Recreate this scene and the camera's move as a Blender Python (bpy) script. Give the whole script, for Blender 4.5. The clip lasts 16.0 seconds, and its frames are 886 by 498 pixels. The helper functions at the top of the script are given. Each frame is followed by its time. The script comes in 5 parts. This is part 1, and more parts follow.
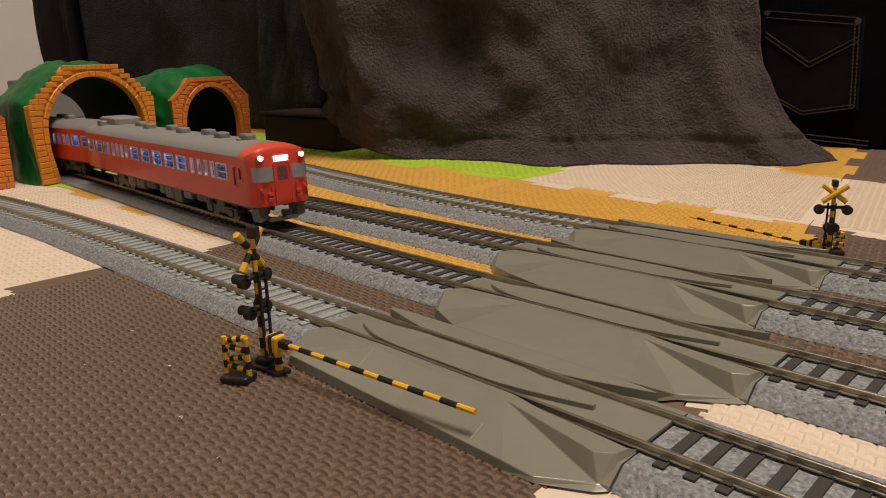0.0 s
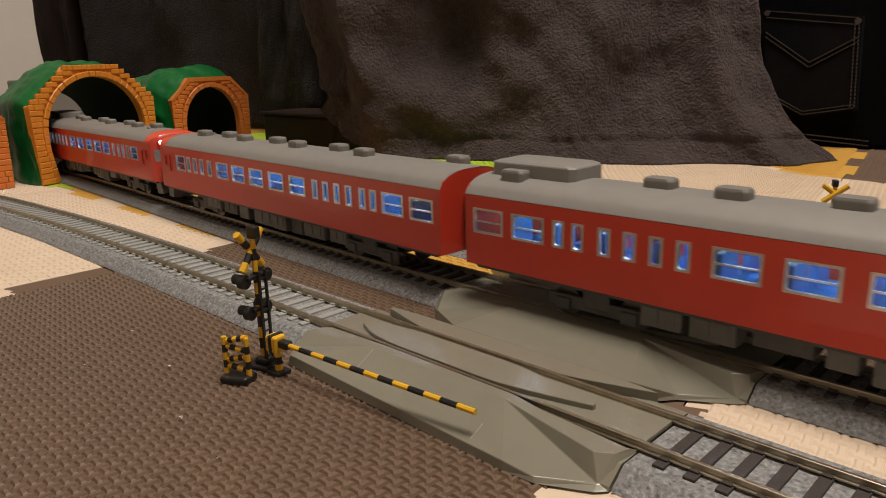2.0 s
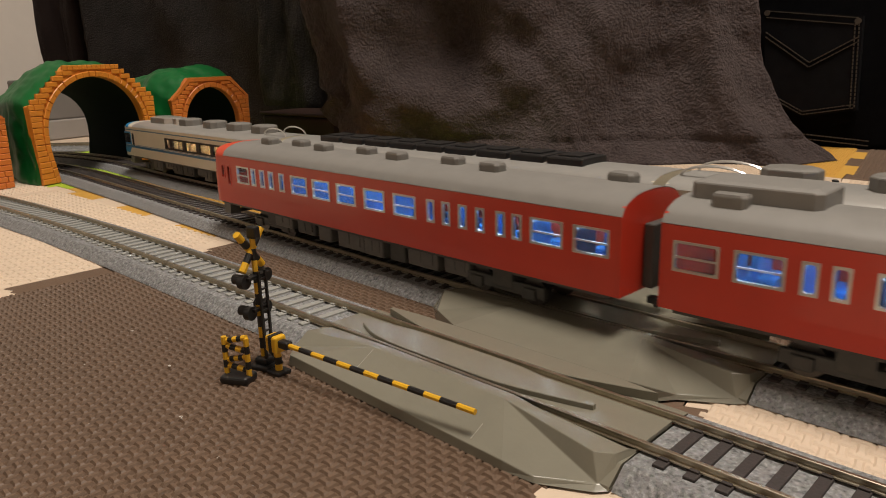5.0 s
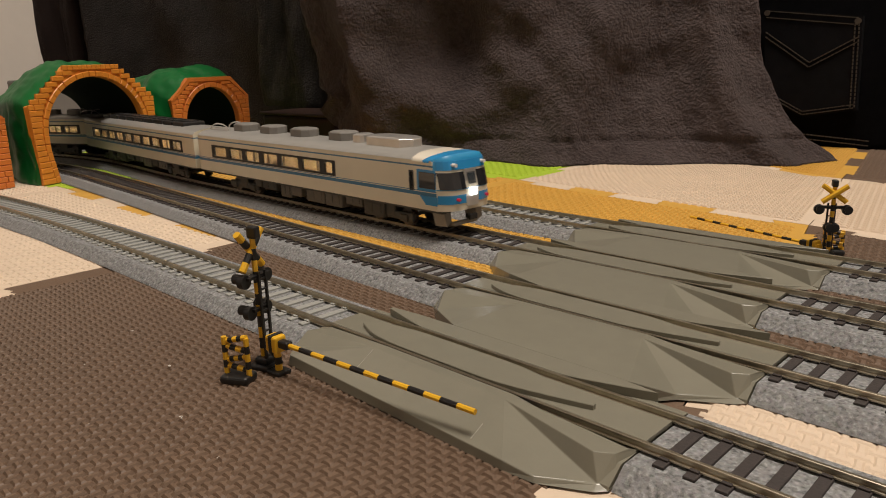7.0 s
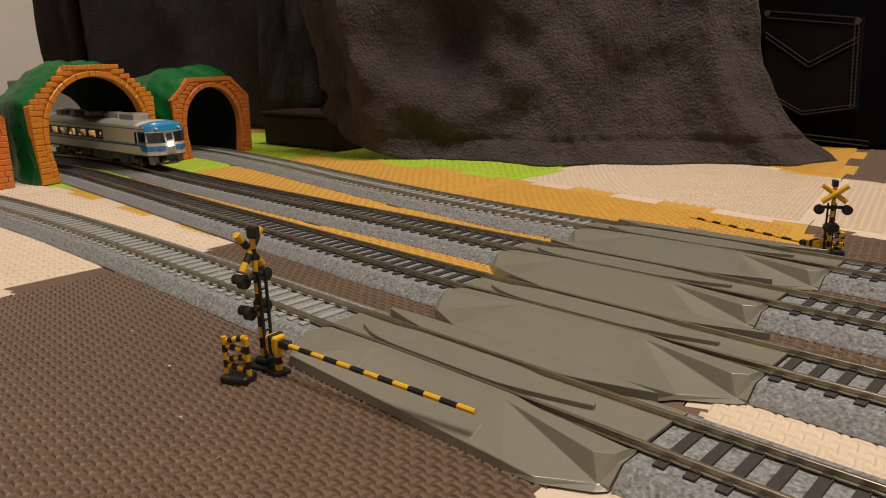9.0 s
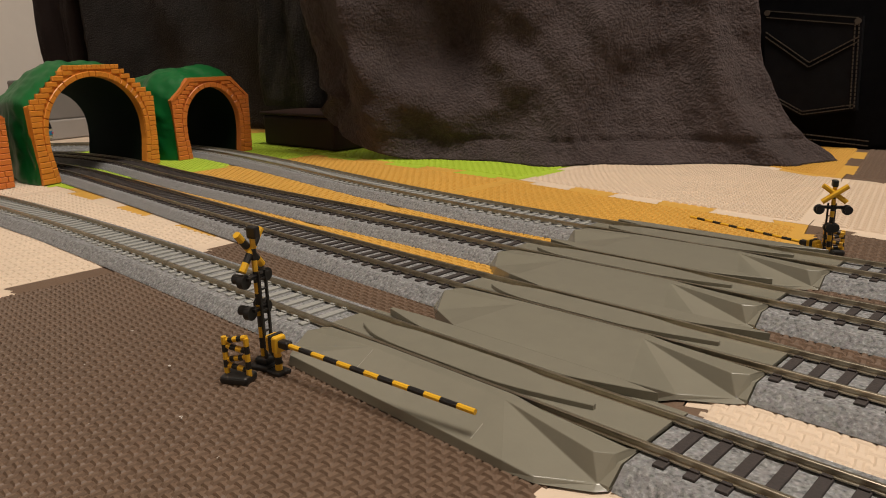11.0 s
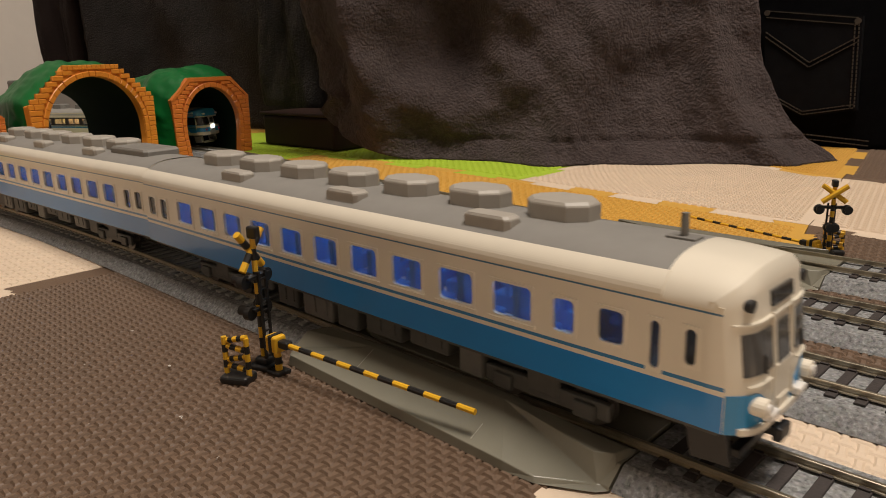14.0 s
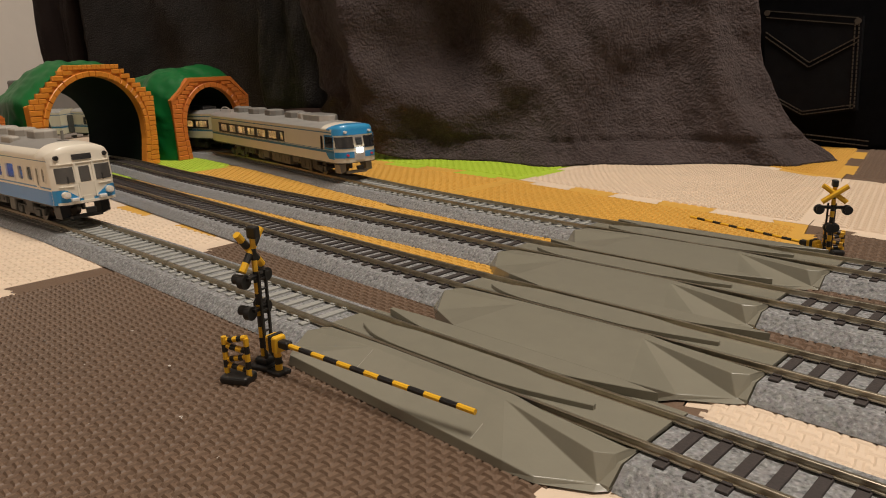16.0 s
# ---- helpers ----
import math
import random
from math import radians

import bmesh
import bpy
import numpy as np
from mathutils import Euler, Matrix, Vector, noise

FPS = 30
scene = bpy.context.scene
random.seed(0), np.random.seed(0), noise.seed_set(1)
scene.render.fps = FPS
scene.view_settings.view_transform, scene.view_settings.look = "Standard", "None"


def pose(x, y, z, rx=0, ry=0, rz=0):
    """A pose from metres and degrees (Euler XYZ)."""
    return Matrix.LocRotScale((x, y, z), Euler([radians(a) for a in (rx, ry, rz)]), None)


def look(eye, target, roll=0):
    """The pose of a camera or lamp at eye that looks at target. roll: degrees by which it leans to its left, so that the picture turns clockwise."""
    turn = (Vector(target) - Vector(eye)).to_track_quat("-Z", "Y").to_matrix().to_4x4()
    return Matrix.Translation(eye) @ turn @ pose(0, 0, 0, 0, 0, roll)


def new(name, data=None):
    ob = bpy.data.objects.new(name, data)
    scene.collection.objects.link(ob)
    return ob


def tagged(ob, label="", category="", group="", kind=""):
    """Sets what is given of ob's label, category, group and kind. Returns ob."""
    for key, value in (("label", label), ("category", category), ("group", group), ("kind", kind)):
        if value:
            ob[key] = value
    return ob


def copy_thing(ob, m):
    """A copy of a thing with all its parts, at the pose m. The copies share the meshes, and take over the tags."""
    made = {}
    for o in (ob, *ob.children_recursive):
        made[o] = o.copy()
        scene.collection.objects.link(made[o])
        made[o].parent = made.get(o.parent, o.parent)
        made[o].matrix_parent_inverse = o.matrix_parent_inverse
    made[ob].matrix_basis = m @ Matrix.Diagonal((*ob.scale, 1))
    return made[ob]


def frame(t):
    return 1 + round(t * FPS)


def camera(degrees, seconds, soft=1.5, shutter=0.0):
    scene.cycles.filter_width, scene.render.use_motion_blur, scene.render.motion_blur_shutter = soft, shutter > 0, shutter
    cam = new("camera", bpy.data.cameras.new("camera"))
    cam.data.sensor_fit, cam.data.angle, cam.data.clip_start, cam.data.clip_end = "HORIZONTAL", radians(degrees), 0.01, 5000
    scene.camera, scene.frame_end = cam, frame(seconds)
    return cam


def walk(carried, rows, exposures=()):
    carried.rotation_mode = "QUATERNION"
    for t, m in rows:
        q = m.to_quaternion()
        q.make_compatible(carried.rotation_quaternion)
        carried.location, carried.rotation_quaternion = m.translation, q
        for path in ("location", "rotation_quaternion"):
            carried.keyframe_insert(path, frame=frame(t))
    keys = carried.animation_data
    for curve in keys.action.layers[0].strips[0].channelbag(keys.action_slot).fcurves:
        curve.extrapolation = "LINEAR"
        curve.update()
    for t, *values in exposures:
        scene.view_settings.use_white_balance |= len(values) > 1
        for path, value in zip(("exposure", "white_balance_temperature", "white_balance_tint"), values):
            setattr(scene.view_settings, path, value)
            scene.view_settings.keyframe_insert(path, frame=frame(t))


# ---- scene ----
# the camera on its little stand, still for the whole shot
cam = camera(63.39, 16.0, soft=1.0, shutter=0.16)
EYE = Vector((0.0, 0.0, 0.0991))
VIEW = look(EYE, EYE + Vector((-0.68077, 0.68577, -0.25742)), -1.7065)
walk(cam, [(0.0, VIEW), (16.0, VIEW)], exposures=[(0.0, 0.0), (16.0, 0.0)])

# room light: one round ceiling lamp, a dim warm room
world = bpy.data.worlds.new("room_air")
scene.world = world
world.use_nodes = True
world.node_tree.nodes["Background"].inputs["Color"].default_value = (1.0, 0.86, 0.72, 1)
world.node_tree.nodes["Background"].inputs["Strength"].default_value = 0.03
lamp_data = bpy.data.lights.new("ceiling_lamp_light", "AREA")
lamp_data.shape, lamp_data.size, lamp_data.energy, lamp_data.color = "DISK", 0.8, 57.5, (1.0, 0.90, 0.79)
lamp = new("ceiling_lamp_light", lamp_data)
lamp.matrix_world = look((0.25, 0.35, 2.25), (0.10, 0.35, 0.0))

ZR = 0.0077          # rail top above the mats
GAUGE = 0.0165
PLATE_X0, PLATE_L = -0.2060, 0.129
PLATE_SHIFT = {"a": 0.0, "b": 0.0062, "c": -0.0155, "d": -0.0125}     # the four crossings do not line up


# ---------------------------------------------------------------- materials
def mat(name, color, rough=0.5, metal=0.0, vary=0.15, scale=300.0, bump=0.0, bump_scale=None, spec=0.5, coat=0.0, emit=None, estr=0.0, detail=4.0):
    m = bpy.data.materials.new(name)
    m.use_nodes = True
    nt = m.node_tree
    b = nt.nodes["Principled BSDF"]
    b.inputs["Base Color"].default_value = (*color, 1)
    b.inputs["Roughness"].default_value = rough
    b.inputs["Metallic"].default_value = metal
    b.inputs["Specular IOR Level"].default_value = spec
    b.inputs["Coat Weight"].default_value = coat
    tc = nt.nodes.new("ShaderNodeTexCoord")
    if vary > 0:
        n1 = nt.nodes.new("ShaderNodeTexNoise")
        n1.inputs["Scale"].default_value, n1.inputs["Detail"].default_value = scale, detail
        n2 = nt.nodes.new("ShaderNodeTexNoise")
        n2.inputs["Scale"].default_value, n2.inputs["Detail"].default_value = scale / 9, 3.0
        nt.links.new(tc.outputs["Object"], n1.inputs["Vector"])
        nt.links.new(tc.outputs["Object"], n2.inputs["Vector"])
        add = nt.nodes.new("ShaderNodeMath")
        add.operation = "ADD"
        nt.links.new(n1.outputs["Fac"], add.inputs[0])
        nt.links.new(n2.outputs["Fac"], add.inputs[1])
        mr = nt.nodes.new("ShaderNodeMapRange")
        mr.inputs["From Min"].default_value, mr.inputs["From Max"].default_value = 0.6, 1.4
        mr.inputs["To Min"].default_value, mr.inputs["To Max"].default_value = 1 - vary, 1 + vary
        nt.links.new(add.outputs[0], mr.inputs["Value"])
        hs = nt.nodes.new("ShaderNodeHueSaturation")
        hs.inputs["Color"].default_value = (*color, 1)
        nt.links.new(mr.outputs[0], hs.inputs["Value"])
        nt.links.new(hs.outputs[0], b.inputs["Base Color"])
    if bump > 0:
        nb = nt.nodes.new("ShaderNodeTexNoise")
        nb.inputs["Scale"].default_value, nb.inputs["Detail"].default_value = bump_scale or scale * 2, 5.0
        nt.links.new(tc.outputs["Object"], nb.inputs["Vector"])
        bp = nt.nodes.new("ShaderNodeBump")
        bp.inputs["Strength"].default_value, bp.inputs["Distance"].default_value = bump, 0.0008
        nt.links.new(nb.outputs["Fac"], bp.inputs["Height"])
        nt.links.new(bp.outputs[0], b.inputs["Normal"])
    if emit:
        b.inputs["Emission Color"].default_value, b.inputs["Emission Strength"].default_value = (*emit, 1), estr
    return m


def bands(name, stops, rough=0.35, coat=0.3):
    """Painted livery: colours by height above the rail (metres), in the car's own space."""
    m = mat(name, stops[0][1], rough, vary=0.0, coat=coat)
    nt = m.node_tree
    b = nt.nodes["Principled BSDF"]
    tc = nt.nodes.new("ShaderNodeTexCoord")
    sx = nt.nodes.new("ShaderNodeSeparateXYZ")
    nt.links.new(tc.outputs["Object"], sx.inputs[0])
    mr = nt.nodes.new("ShaderNodeMapRange")
    mr.inputs["From Min"].default_value, mr.inputs["From Max"].default_value = 0.0, 0.06
    nt.links.new(sx.outputs["Z"], mr.inputs["Value"])
    cr = nt.nodes.new("ShaderNodeValToRGB")
    cr.color_ramp.interpolation = "CONSTANT"
    for i, (z, c) in enumerate(stops):
        e = cr.color_ramp.elements[i] if i < 2 else cr.color_ramp.elements.new(z / 0.06)
        e.position, e.color = z / 0.06, (*c, 1)
    nt.links.new(mr.outputs[0], cr.inputs["Fac"])
    nz = nt.nodes.new("ShaderNodeTexNoise")
    nz.inputs["Scale"].default_value, nz.inputs["Detail"].default_value = 60.0, 5.0
    nt.links.new(tc.outputs["Object"], nz.inputs["Vector"])
    mv = nt.nodes.new("ShaderNodeMapRange")
    mv.inputs["To Min"].default_value, mv.inputs["To Max"].default_value = 0.92, 1.08
    nt.links.new(nz.outputs["Fac"], mv.inputs["Value"])
    hs = nt.nodes.new("ShaderNodeHueSaturation")
    nt.links.new(cr.outputs[0], hs.inputs["Color"])
    nt.links.new(mv.outputs[0], hs.inputs["Value"])
    nt.links.new(hs.outputs[0], b.inputs["Base Color"])
    return m


def granite(name):
    """Moulded grey roadbed with dark and pale flecks."""
    m = mat(name, (0.24, 0.24, 0.26), 0.85, vary=0.0, spec=0.3)
    nt = m.node_tree
    b = nt.nodes["Principled BSDF"]
    tc = nt.nodes.new("ShaderNodeTexCoord")
    v = nt.nodes.new("ShaderNodeTexVoronoi")
    v.inputs["Scale"].default_value = 900.0
    n = nt.nodes.new("ShaderNodeTexNoise")
    n.inputs["Scale"].default_value, n.inputs["Detail"].default_value = 800.0, 4.0
    for t in (v, n):
        nt.links.new(tc.outputs["Object"], t.inputs["Vector"])
    cr = nt.nodes.new("ShaderNodeValToRGB")
    e = cr.color_ramp.elements
    e[0].position, e[0].color = 0.33, (0.07, 0.07, 0.075, 1)
    e[1].position, e[1].color = 0.44, (0.20, 0.20, 0.215, 1)
    for p, c in ((0.56, (0.25, 0.25, 0.265, 1)), (0.68, (0.42, 0.42, 0.43, 1))):
        x = e.new(p)
        x.color = c
    nt.links.new(n.outputs["Fac"], cr.inputs["Fac"])
    mixc = nt.nodes.new("ShaderNodeMix")
    mixc.data_type = "RGBA"
    mixc.inputs["Factor"].default_value = 0.14
    nt.links.new(cr.outputs[0], mixc.inputs["A"])
    nt.links.new(v.outputs["Color"], mixc.inputs["B"])
    bw = nt.nodes.new("ShaderNodeHueSaturation")
    bw.inputs["Saturation"].default_value = 0.12
    bw.inputs["Value"].default_value = 0.70
    nt.links.new(mixc.outputs["Result"], bw.inputs["Color"])
    nt.links.new(bw.outputs[0], b.inputs["Base Color"])
    bp = nt.nodes.new("ShaderNodeBump")
    bp.inputs["Strength"].default_value, bp.inputs["Distance"].default_value = 0.7, 0.0007
    nt.links.new(n.outputs["Fac"], bp.inputs["Height"])
    nt.links.new(bp.outputs[0], b.inputs["Normal"])
    return m


def glass_mat(name, tint=(0.8, 0.85, 0.9), alpha=0.25, rough=0.05):
    m = mat(name, tint, rough, vary=0.0)
    b = m.node_tree.nodes["Principled BSDF"]
    b.inputs["Alpha"].default_value = alpha
    return m


M_BALLAST = granite("grey_fleck_roadbed")
M_TIE_DARK = mat("dark_brown_tie_plastic", (0.035, 0.027, 0.025), 0.7, vary=0.25, scale=700, bump=0.2)
M_TIE_GREY = mat("grey_concrete_tie_plastic", (0.30, 0.30, 0.28), 0.75, vary=0.15, scale=500, bump=0.2)
M_RAIL = mat("nickel_rail", (0.42, 0.37, 0.28), 0.32, metal=0.9, vary=0.25, scale=250)
M_PLATE = mat("olive_grey_plastic", (0.198, 0.187, 0.146), 0.26, vary=0.06, scale=120, bump=0.05, bump_scale=900)
M_BROWN = mat("brown_foam", (0.132, 0.083, 0.053), 0.58, vary=0.12, scale=90, bump=0.15, bump_scale=1500)
M_CREAM = mat("cream_foam", (0.64, 0.51, 0.385), 0.7, vary=0.06, scale=60, bump=0.15, bump_scale=1500)
M_ORANGE = mat("orange_foam", (0.57, 0.315, 0.052), 0.65, vary=0.07, scale=60, bump=0.15, bump_scale=1500)
M_GREEN = mat("lime_foam", (0.36, 0.50, 0.03), 0.65, vary=0.07, scale=60, bump=0.15, bump_scale=1500)
M_TGREEN = mat("green_moulded_plastic", (0.005, 0.112, 0.025), 0.42, vary=0.2, scale=40, bump=0.10, spec=0.35)
M_TBRICK = mat("orange_brick_plastic", (0.66, 0.235, 0.026), 0.42, vary=0.12, scale=160, bump=0.15)
M_TBRICK_RED = mat("red_orange_brick_plastic", (0.60, 0.175, 0.030), 0.42, vary=0.12, scale=160, bump=0.15)
# hill green taken down to near black, standing in for shade in the bore
M_TSHADE = mat("shaded_bore_plastic", (0.0015, 0.0075, 0.003), 0.8, vary=0.2, scale=60, spec=0.1)
M_BLACK = mat("black_plastic", (0.012, 0.011, 0.011), 0.45, vary=0.2, scale=400)
M_YELLOW = mat("yellow_plastic", (0.72, 0.40, 0.02), 0.4, vary=0.08, scale=300)
M_UNDER = mat("dark_grey_underframe", (0.06, 0.058, 0.052), 0.6, vary=0.25, scale=300)
M_GREYPALE = mat("pale_grey_plough_plastic", (0.26, 0.24, 0.21), 0.5, vary=0.1, scale=300)
M_GREYBOX = mat("grey_underfloor_plastic", (0.115, 0.11, 0.10), 0.55, vary=0.2, scale=300)
M_WHEEL = mat("dark_steel_wheel", (0.10, 0.09, 0.08), 0.4, metal=0.8, vary=0.2, scale=300)
M_ROOF = mat("grey_roof_paint", (0.225, 0.215, 0.20), 0.5, vary=0.08, scale=150, bump=0.05)
M_VENT = mat("grey_vent_plastic", (0.19, 0.18, 0.165), 0.5, vary=0.1, scale=200)
M_VENT_PALE = mat("pale_grey_vent_plastic", (0.36, 0.33, 0.29), 0.5, vary=0.08, scale=200)
M_SILVER = mat("silver_paint", (0.62, 0.60, 0.57), 0.28, metal=0.7, vary=0.08, scale=200)
M_RED = mat("vermilion_paint", (0.56, 0.045, 0.022), 0.38, vary=0.06, scale=90, coat=0.25)
M_REDROOF = mat("vermilion_roof_paint", (0.66, 0.075, 0.03), 0.4, vary=0.06, scale=90)
M_CREAMPAINT = mat("cream_paint", (0.74, 0.68, 0.57), 0.35, vary=0.04, scale=90, coat=0.3)
M_SKY = mat("sky_blue_paint", (0.02, 0.23, 0.50), 0.35, vary=0.05, scale=90, coat=0.3)
M_SEAT = mat("blue_seat_plastic", (0.008, 0.17, 0.48), 0.4, vary=0.12, scale=200)
M_SEAT_TAN = mat("tan_seat_plastic", (0.50, 0.36, 0.19), 0.5, vary=0.12, scale=200)
M_INNER = mat("pale_interior_plastic", (0.55, 0.55, 0.58), 0.5, vary=0.05, scale=200)
M_GLASS = glass_mat("window_glass", (0.28, 0.30, 0.40), 0.17)
M_DGLASS = glass_mat("smoked_cab_glass", (0.05, 0.06, 0.07), 0.62)
M_LED_COOL = mat("cool_led", (0.8, 0.8, 1.0), 0.5, vary=0, emit=(0.58, 0.80, 1.0), estr=26.0)
M_LED_WARM = mat("warm_led", (1.0, 0.9, 0.7), 0.5, vary=0, emit=(1.0, 0.86, 0.60), estr=22.0)
M_LAMP = mat("lit_headlamp", (1, 1, 1), 0.3, vary=0, emit=(1.0, 0.93, 0.85), estr=4.0)
M_SIGN = mat("lit_destination_sign", (1, 1, 1), 0.3, vary=0, emit=(0.85, 0.80, 1.0), estr=2.2)
M_REDLAMP = mat("red_tail_lens", (0.5, 0.01, 0.03), 0.3, vary=0, emit=(1.0, 0.05, 0.15), estr=0.06)
M_LENS = mat("clear_lamp_lens", (0.75, 0.72, 0.68), 0.15, vary=0, coat=0.5)
M_LIVERY_BLUE = bands("cream_over_blue_livery", [(0.0, (0.003, 0.20, 0.56)), (0.0228, (0.72, 0.66, 0.55)), (0.0240, (0.03, 0.19, 0.40)),
                      (0.0250, (0.74, 0.68, 0.57)), (0.0405, (0.06, 0.16, 0.27)), (0.0410, (0.74, 0.66, 0.52))])
M_LIVERY_EXP = bands("ivory_with_blue_stripe_livery", [(0.0, (0.70, 0.64, 0.50)), (0.0225, (0.03, 0.16, 0.30)), (0.0246, (0.70, 0.64, 0.50)),
                     (0.0250, (0.03, 0.17, 0.32)), (0.0255, (0.70, 0.64, 0.50)), (0.0390, (0.05, 0.15, 0.26)), (0.0399, (0.70, 0.64, 0.50))])


def fleece(name, color, scale=380.0, strength=1.0):
    m = mat(name, color, 0.95, vary=0.35, scale=260, bump=strength, bump_scale=scale, spec=0.1)
    b = m.node_tree.nodes["Principled BSDF"]
    b.inputs["Sheen Weight"].default_value, b.inputs["Sheen Roughness"].default_value = 0.08, 0.5
    b.inputs["Sheen Tint"].default_value = (1.0, 0.85, 0.8, 1)
    for n in m.node_tree.nodes:
        if n.type == "BUMP":
            n.inputs["Distance"].default_value = 0.0045
    return m


M_FLEECE = fleece("mauve_brown_fleece", (0.062, 0.048, 0.047))
M_FLEECE_DARK = fleece("charcoal_fleece", (0.016, 0.015, 0.0145))
M_DARKCLOTH = fleece("dark_brown_cloth", (0.014, 0.009, 0.008), 1200, 0.4)
M_DENIM = mat("black_denim", (0.0065, 0.0062, 0.0075), 0.9, vary=0.4, scale=900, bump=0.3, spec=0.1)
M_STITCH = mat("tan_stitching", (0.055, 0.042, 0.032), 0.9, vary=0.2, scale=900)
M_BOX = mat("dark_brown_wood_box", (0.022, 0.010, 0.007), 0.65, vary=0.3, scale=30, spec=0.25)
M_PALETRAY = mat("pale_tray_plastic", (0.30, 0.275, 0.255), 0.6, vary=0.06, scale=40)
M_PALEBOX = mat("pale_grey_box_plastic", (0.19, 0.175, 0.165), 0.6, vary=0.06, scale=40)
M_WALL = mat("white_wallpaper", (0.71, 0.67, 0.62), 0.85, vary=0.03, scale=40, bump=0.3, bump_scale=500)
M_WOODFLOOR = mat("brown_floor_board", (0.16, 0.09, 0.05), 0.5, vary=0.2, scale=12)


# ---------------------------------------------------------------- mesh helpers
def part(name, bm, material, parent=None, label="", smooth=False, kind=""):
    me = bpy.data.meshes.new(name)
    bm.normal_update()
    bm.to_mesh(me)
    bm.free()
    if smooth:
        for p in me.polygons:
            p.use_smooth = True
    for m in (material if isinstance(material, (list, tuple)) else [material]):
        me.materials.append(m)
    ob = new(name, me)
    ob.parent = parent
    if label or kind:
        tagged(ob, label, kind=kind)
    return ob


def share(name, me, parent, m):
    ob = new(name, me)
    ob.parent = parent
    ob.matrix_basis = m
    return ob


def box(bm, x0, x1, y0, y1, z0, z1, bevel=0.0, mi=0):
    before = set(bm.faces)
    vs = [bm.verts.new((x, y, z)) for x in (x0, x1) for y in (y0, y1) for z in (z0, z1)]
    fs = [bm.faces.new([vs[i] for i in q]) for q in ((0, 1, 3, 2), (4, 6, 7, 5), (0, 4, 5, 1), (2, 3, 7, 6), (0, 2, 6, 4), (1, 5, 7, 3))]
    if bevel > 0:
        es = list({e for f in fs for e in f.edges})
        bmesh.ops.bevel(bm, geom=es, offset=bevel, segments=2, affect="EDGES", profile=0.5)
    if mi:
        for f in set(bm.faces) - before:
            f.material_index = mi
    return bm


def prism(bm, pts, axis, a, b, mi=0):
    """A polygon of (u, v) points extruded from a to b along axis x, y or z."""
    def put(u, v, w):
        return {"x": (w, u, v), "y": (u, w, v), "z": (u, v, w)}[axis]
    lo = [bm.verts.new(put(u, v, a)) for u, v in pts]
    hi = [bm.verts.new(put(u, v, b)) for u, v in pts]
    n = len(pts)
    fs = [bm.faces.new(lo[::-1]), bm.faces.new(hi)]
    for i in range(n):
        fs.append(bm.faces.new((lo[i], lo[(i + 1) % n], hi[(i + 1) % n], hi[i])))
    bmesh.ops.recalc_face_normals(bm, faces=fs)
    for f in fs:
        f.material_index = mi
    return bm


def cyl(bm, c, r, h, axis="z", n=16, r2=None):
    rot = {"z": Matrix(), "x": Matrix.Rotation(math.pi / 2, 4, "Y"), "y": Matrix.Rotation(math.pi / 2, 4, "X")}[axis]
    bmesh.ops.create_cone(bm, cap_ends=True, segments=n, radius1=r, radius2=r if r2 is None else r2, depth=h, matrix=Matrix.Translation(c) @ rot)
    return bm


def empty(name, m=None):
    ob = new(name)
    if m is not None:
        ob.matrix_basis = m
    return ob


def curve_points(ctrl, step=0.004):
    """Smooth line through plan points (Catmull-Rom, centripetal enough for gentle bends)."""
    pts = [Vector(p) for p in ctrl]
    pts = [2 * pts[0] - pts[1]] + pts + [2 * pts[-1] - pts[-2]]
    out = []
    for i in range(1, len(pts) - 2):
        p0, p1, p2, p3 = pts[i - 1:i + 3]
        n = max(2, int((p2 - p1).length / step))
        for k in range(n):
            t = k / n
            out.append(0.5 * (2 * p1 + (p2 - p0) * t + (2 * p0 - 5 * p1 + 4 * p2 - p3) * t * t + (3 * p1 - p0 - 3 * p2 + p3) * t ** 3))
    out.append(pts[-2])
    return out


class Line:
    def __init__(self, ctrl):
        self.p = curve_points(ctrl)
        self.s = [0.0]
        for a, b in zip(self.p, self.p[1:]):
            self.s.append(self.s[-1] + (b - a).length)

    def at(self, s):
        s = min(max(s, 0.0), self.s[-1] - 1e-6)
        i = int(np.searchsorted(self.s, s, side="right")) - 1
        f = (s - self.s[i]) / (self.s[i + 1] - self.s[i])
        d = (self.p[i + 1] - self.p[i]).normalized()
        return self.p[i].lerp(self.p[i + 1], f), d

    def s_of_x(self, x, branch=0):
        """Arc length where the line crosses this x (the crossing nearest the line's right end)."""
        for i in range(len(self.p) - 1, 0, -1):
            a, b = self.p[i - 1].x, self.p[i].x
            if min(a, b) <= x <= max(a, b) and a != b:
                return self.s[i - 1] + (self.s[i] - self.s[i - 1]) * (x - a) / (b - a)
        return 0.0


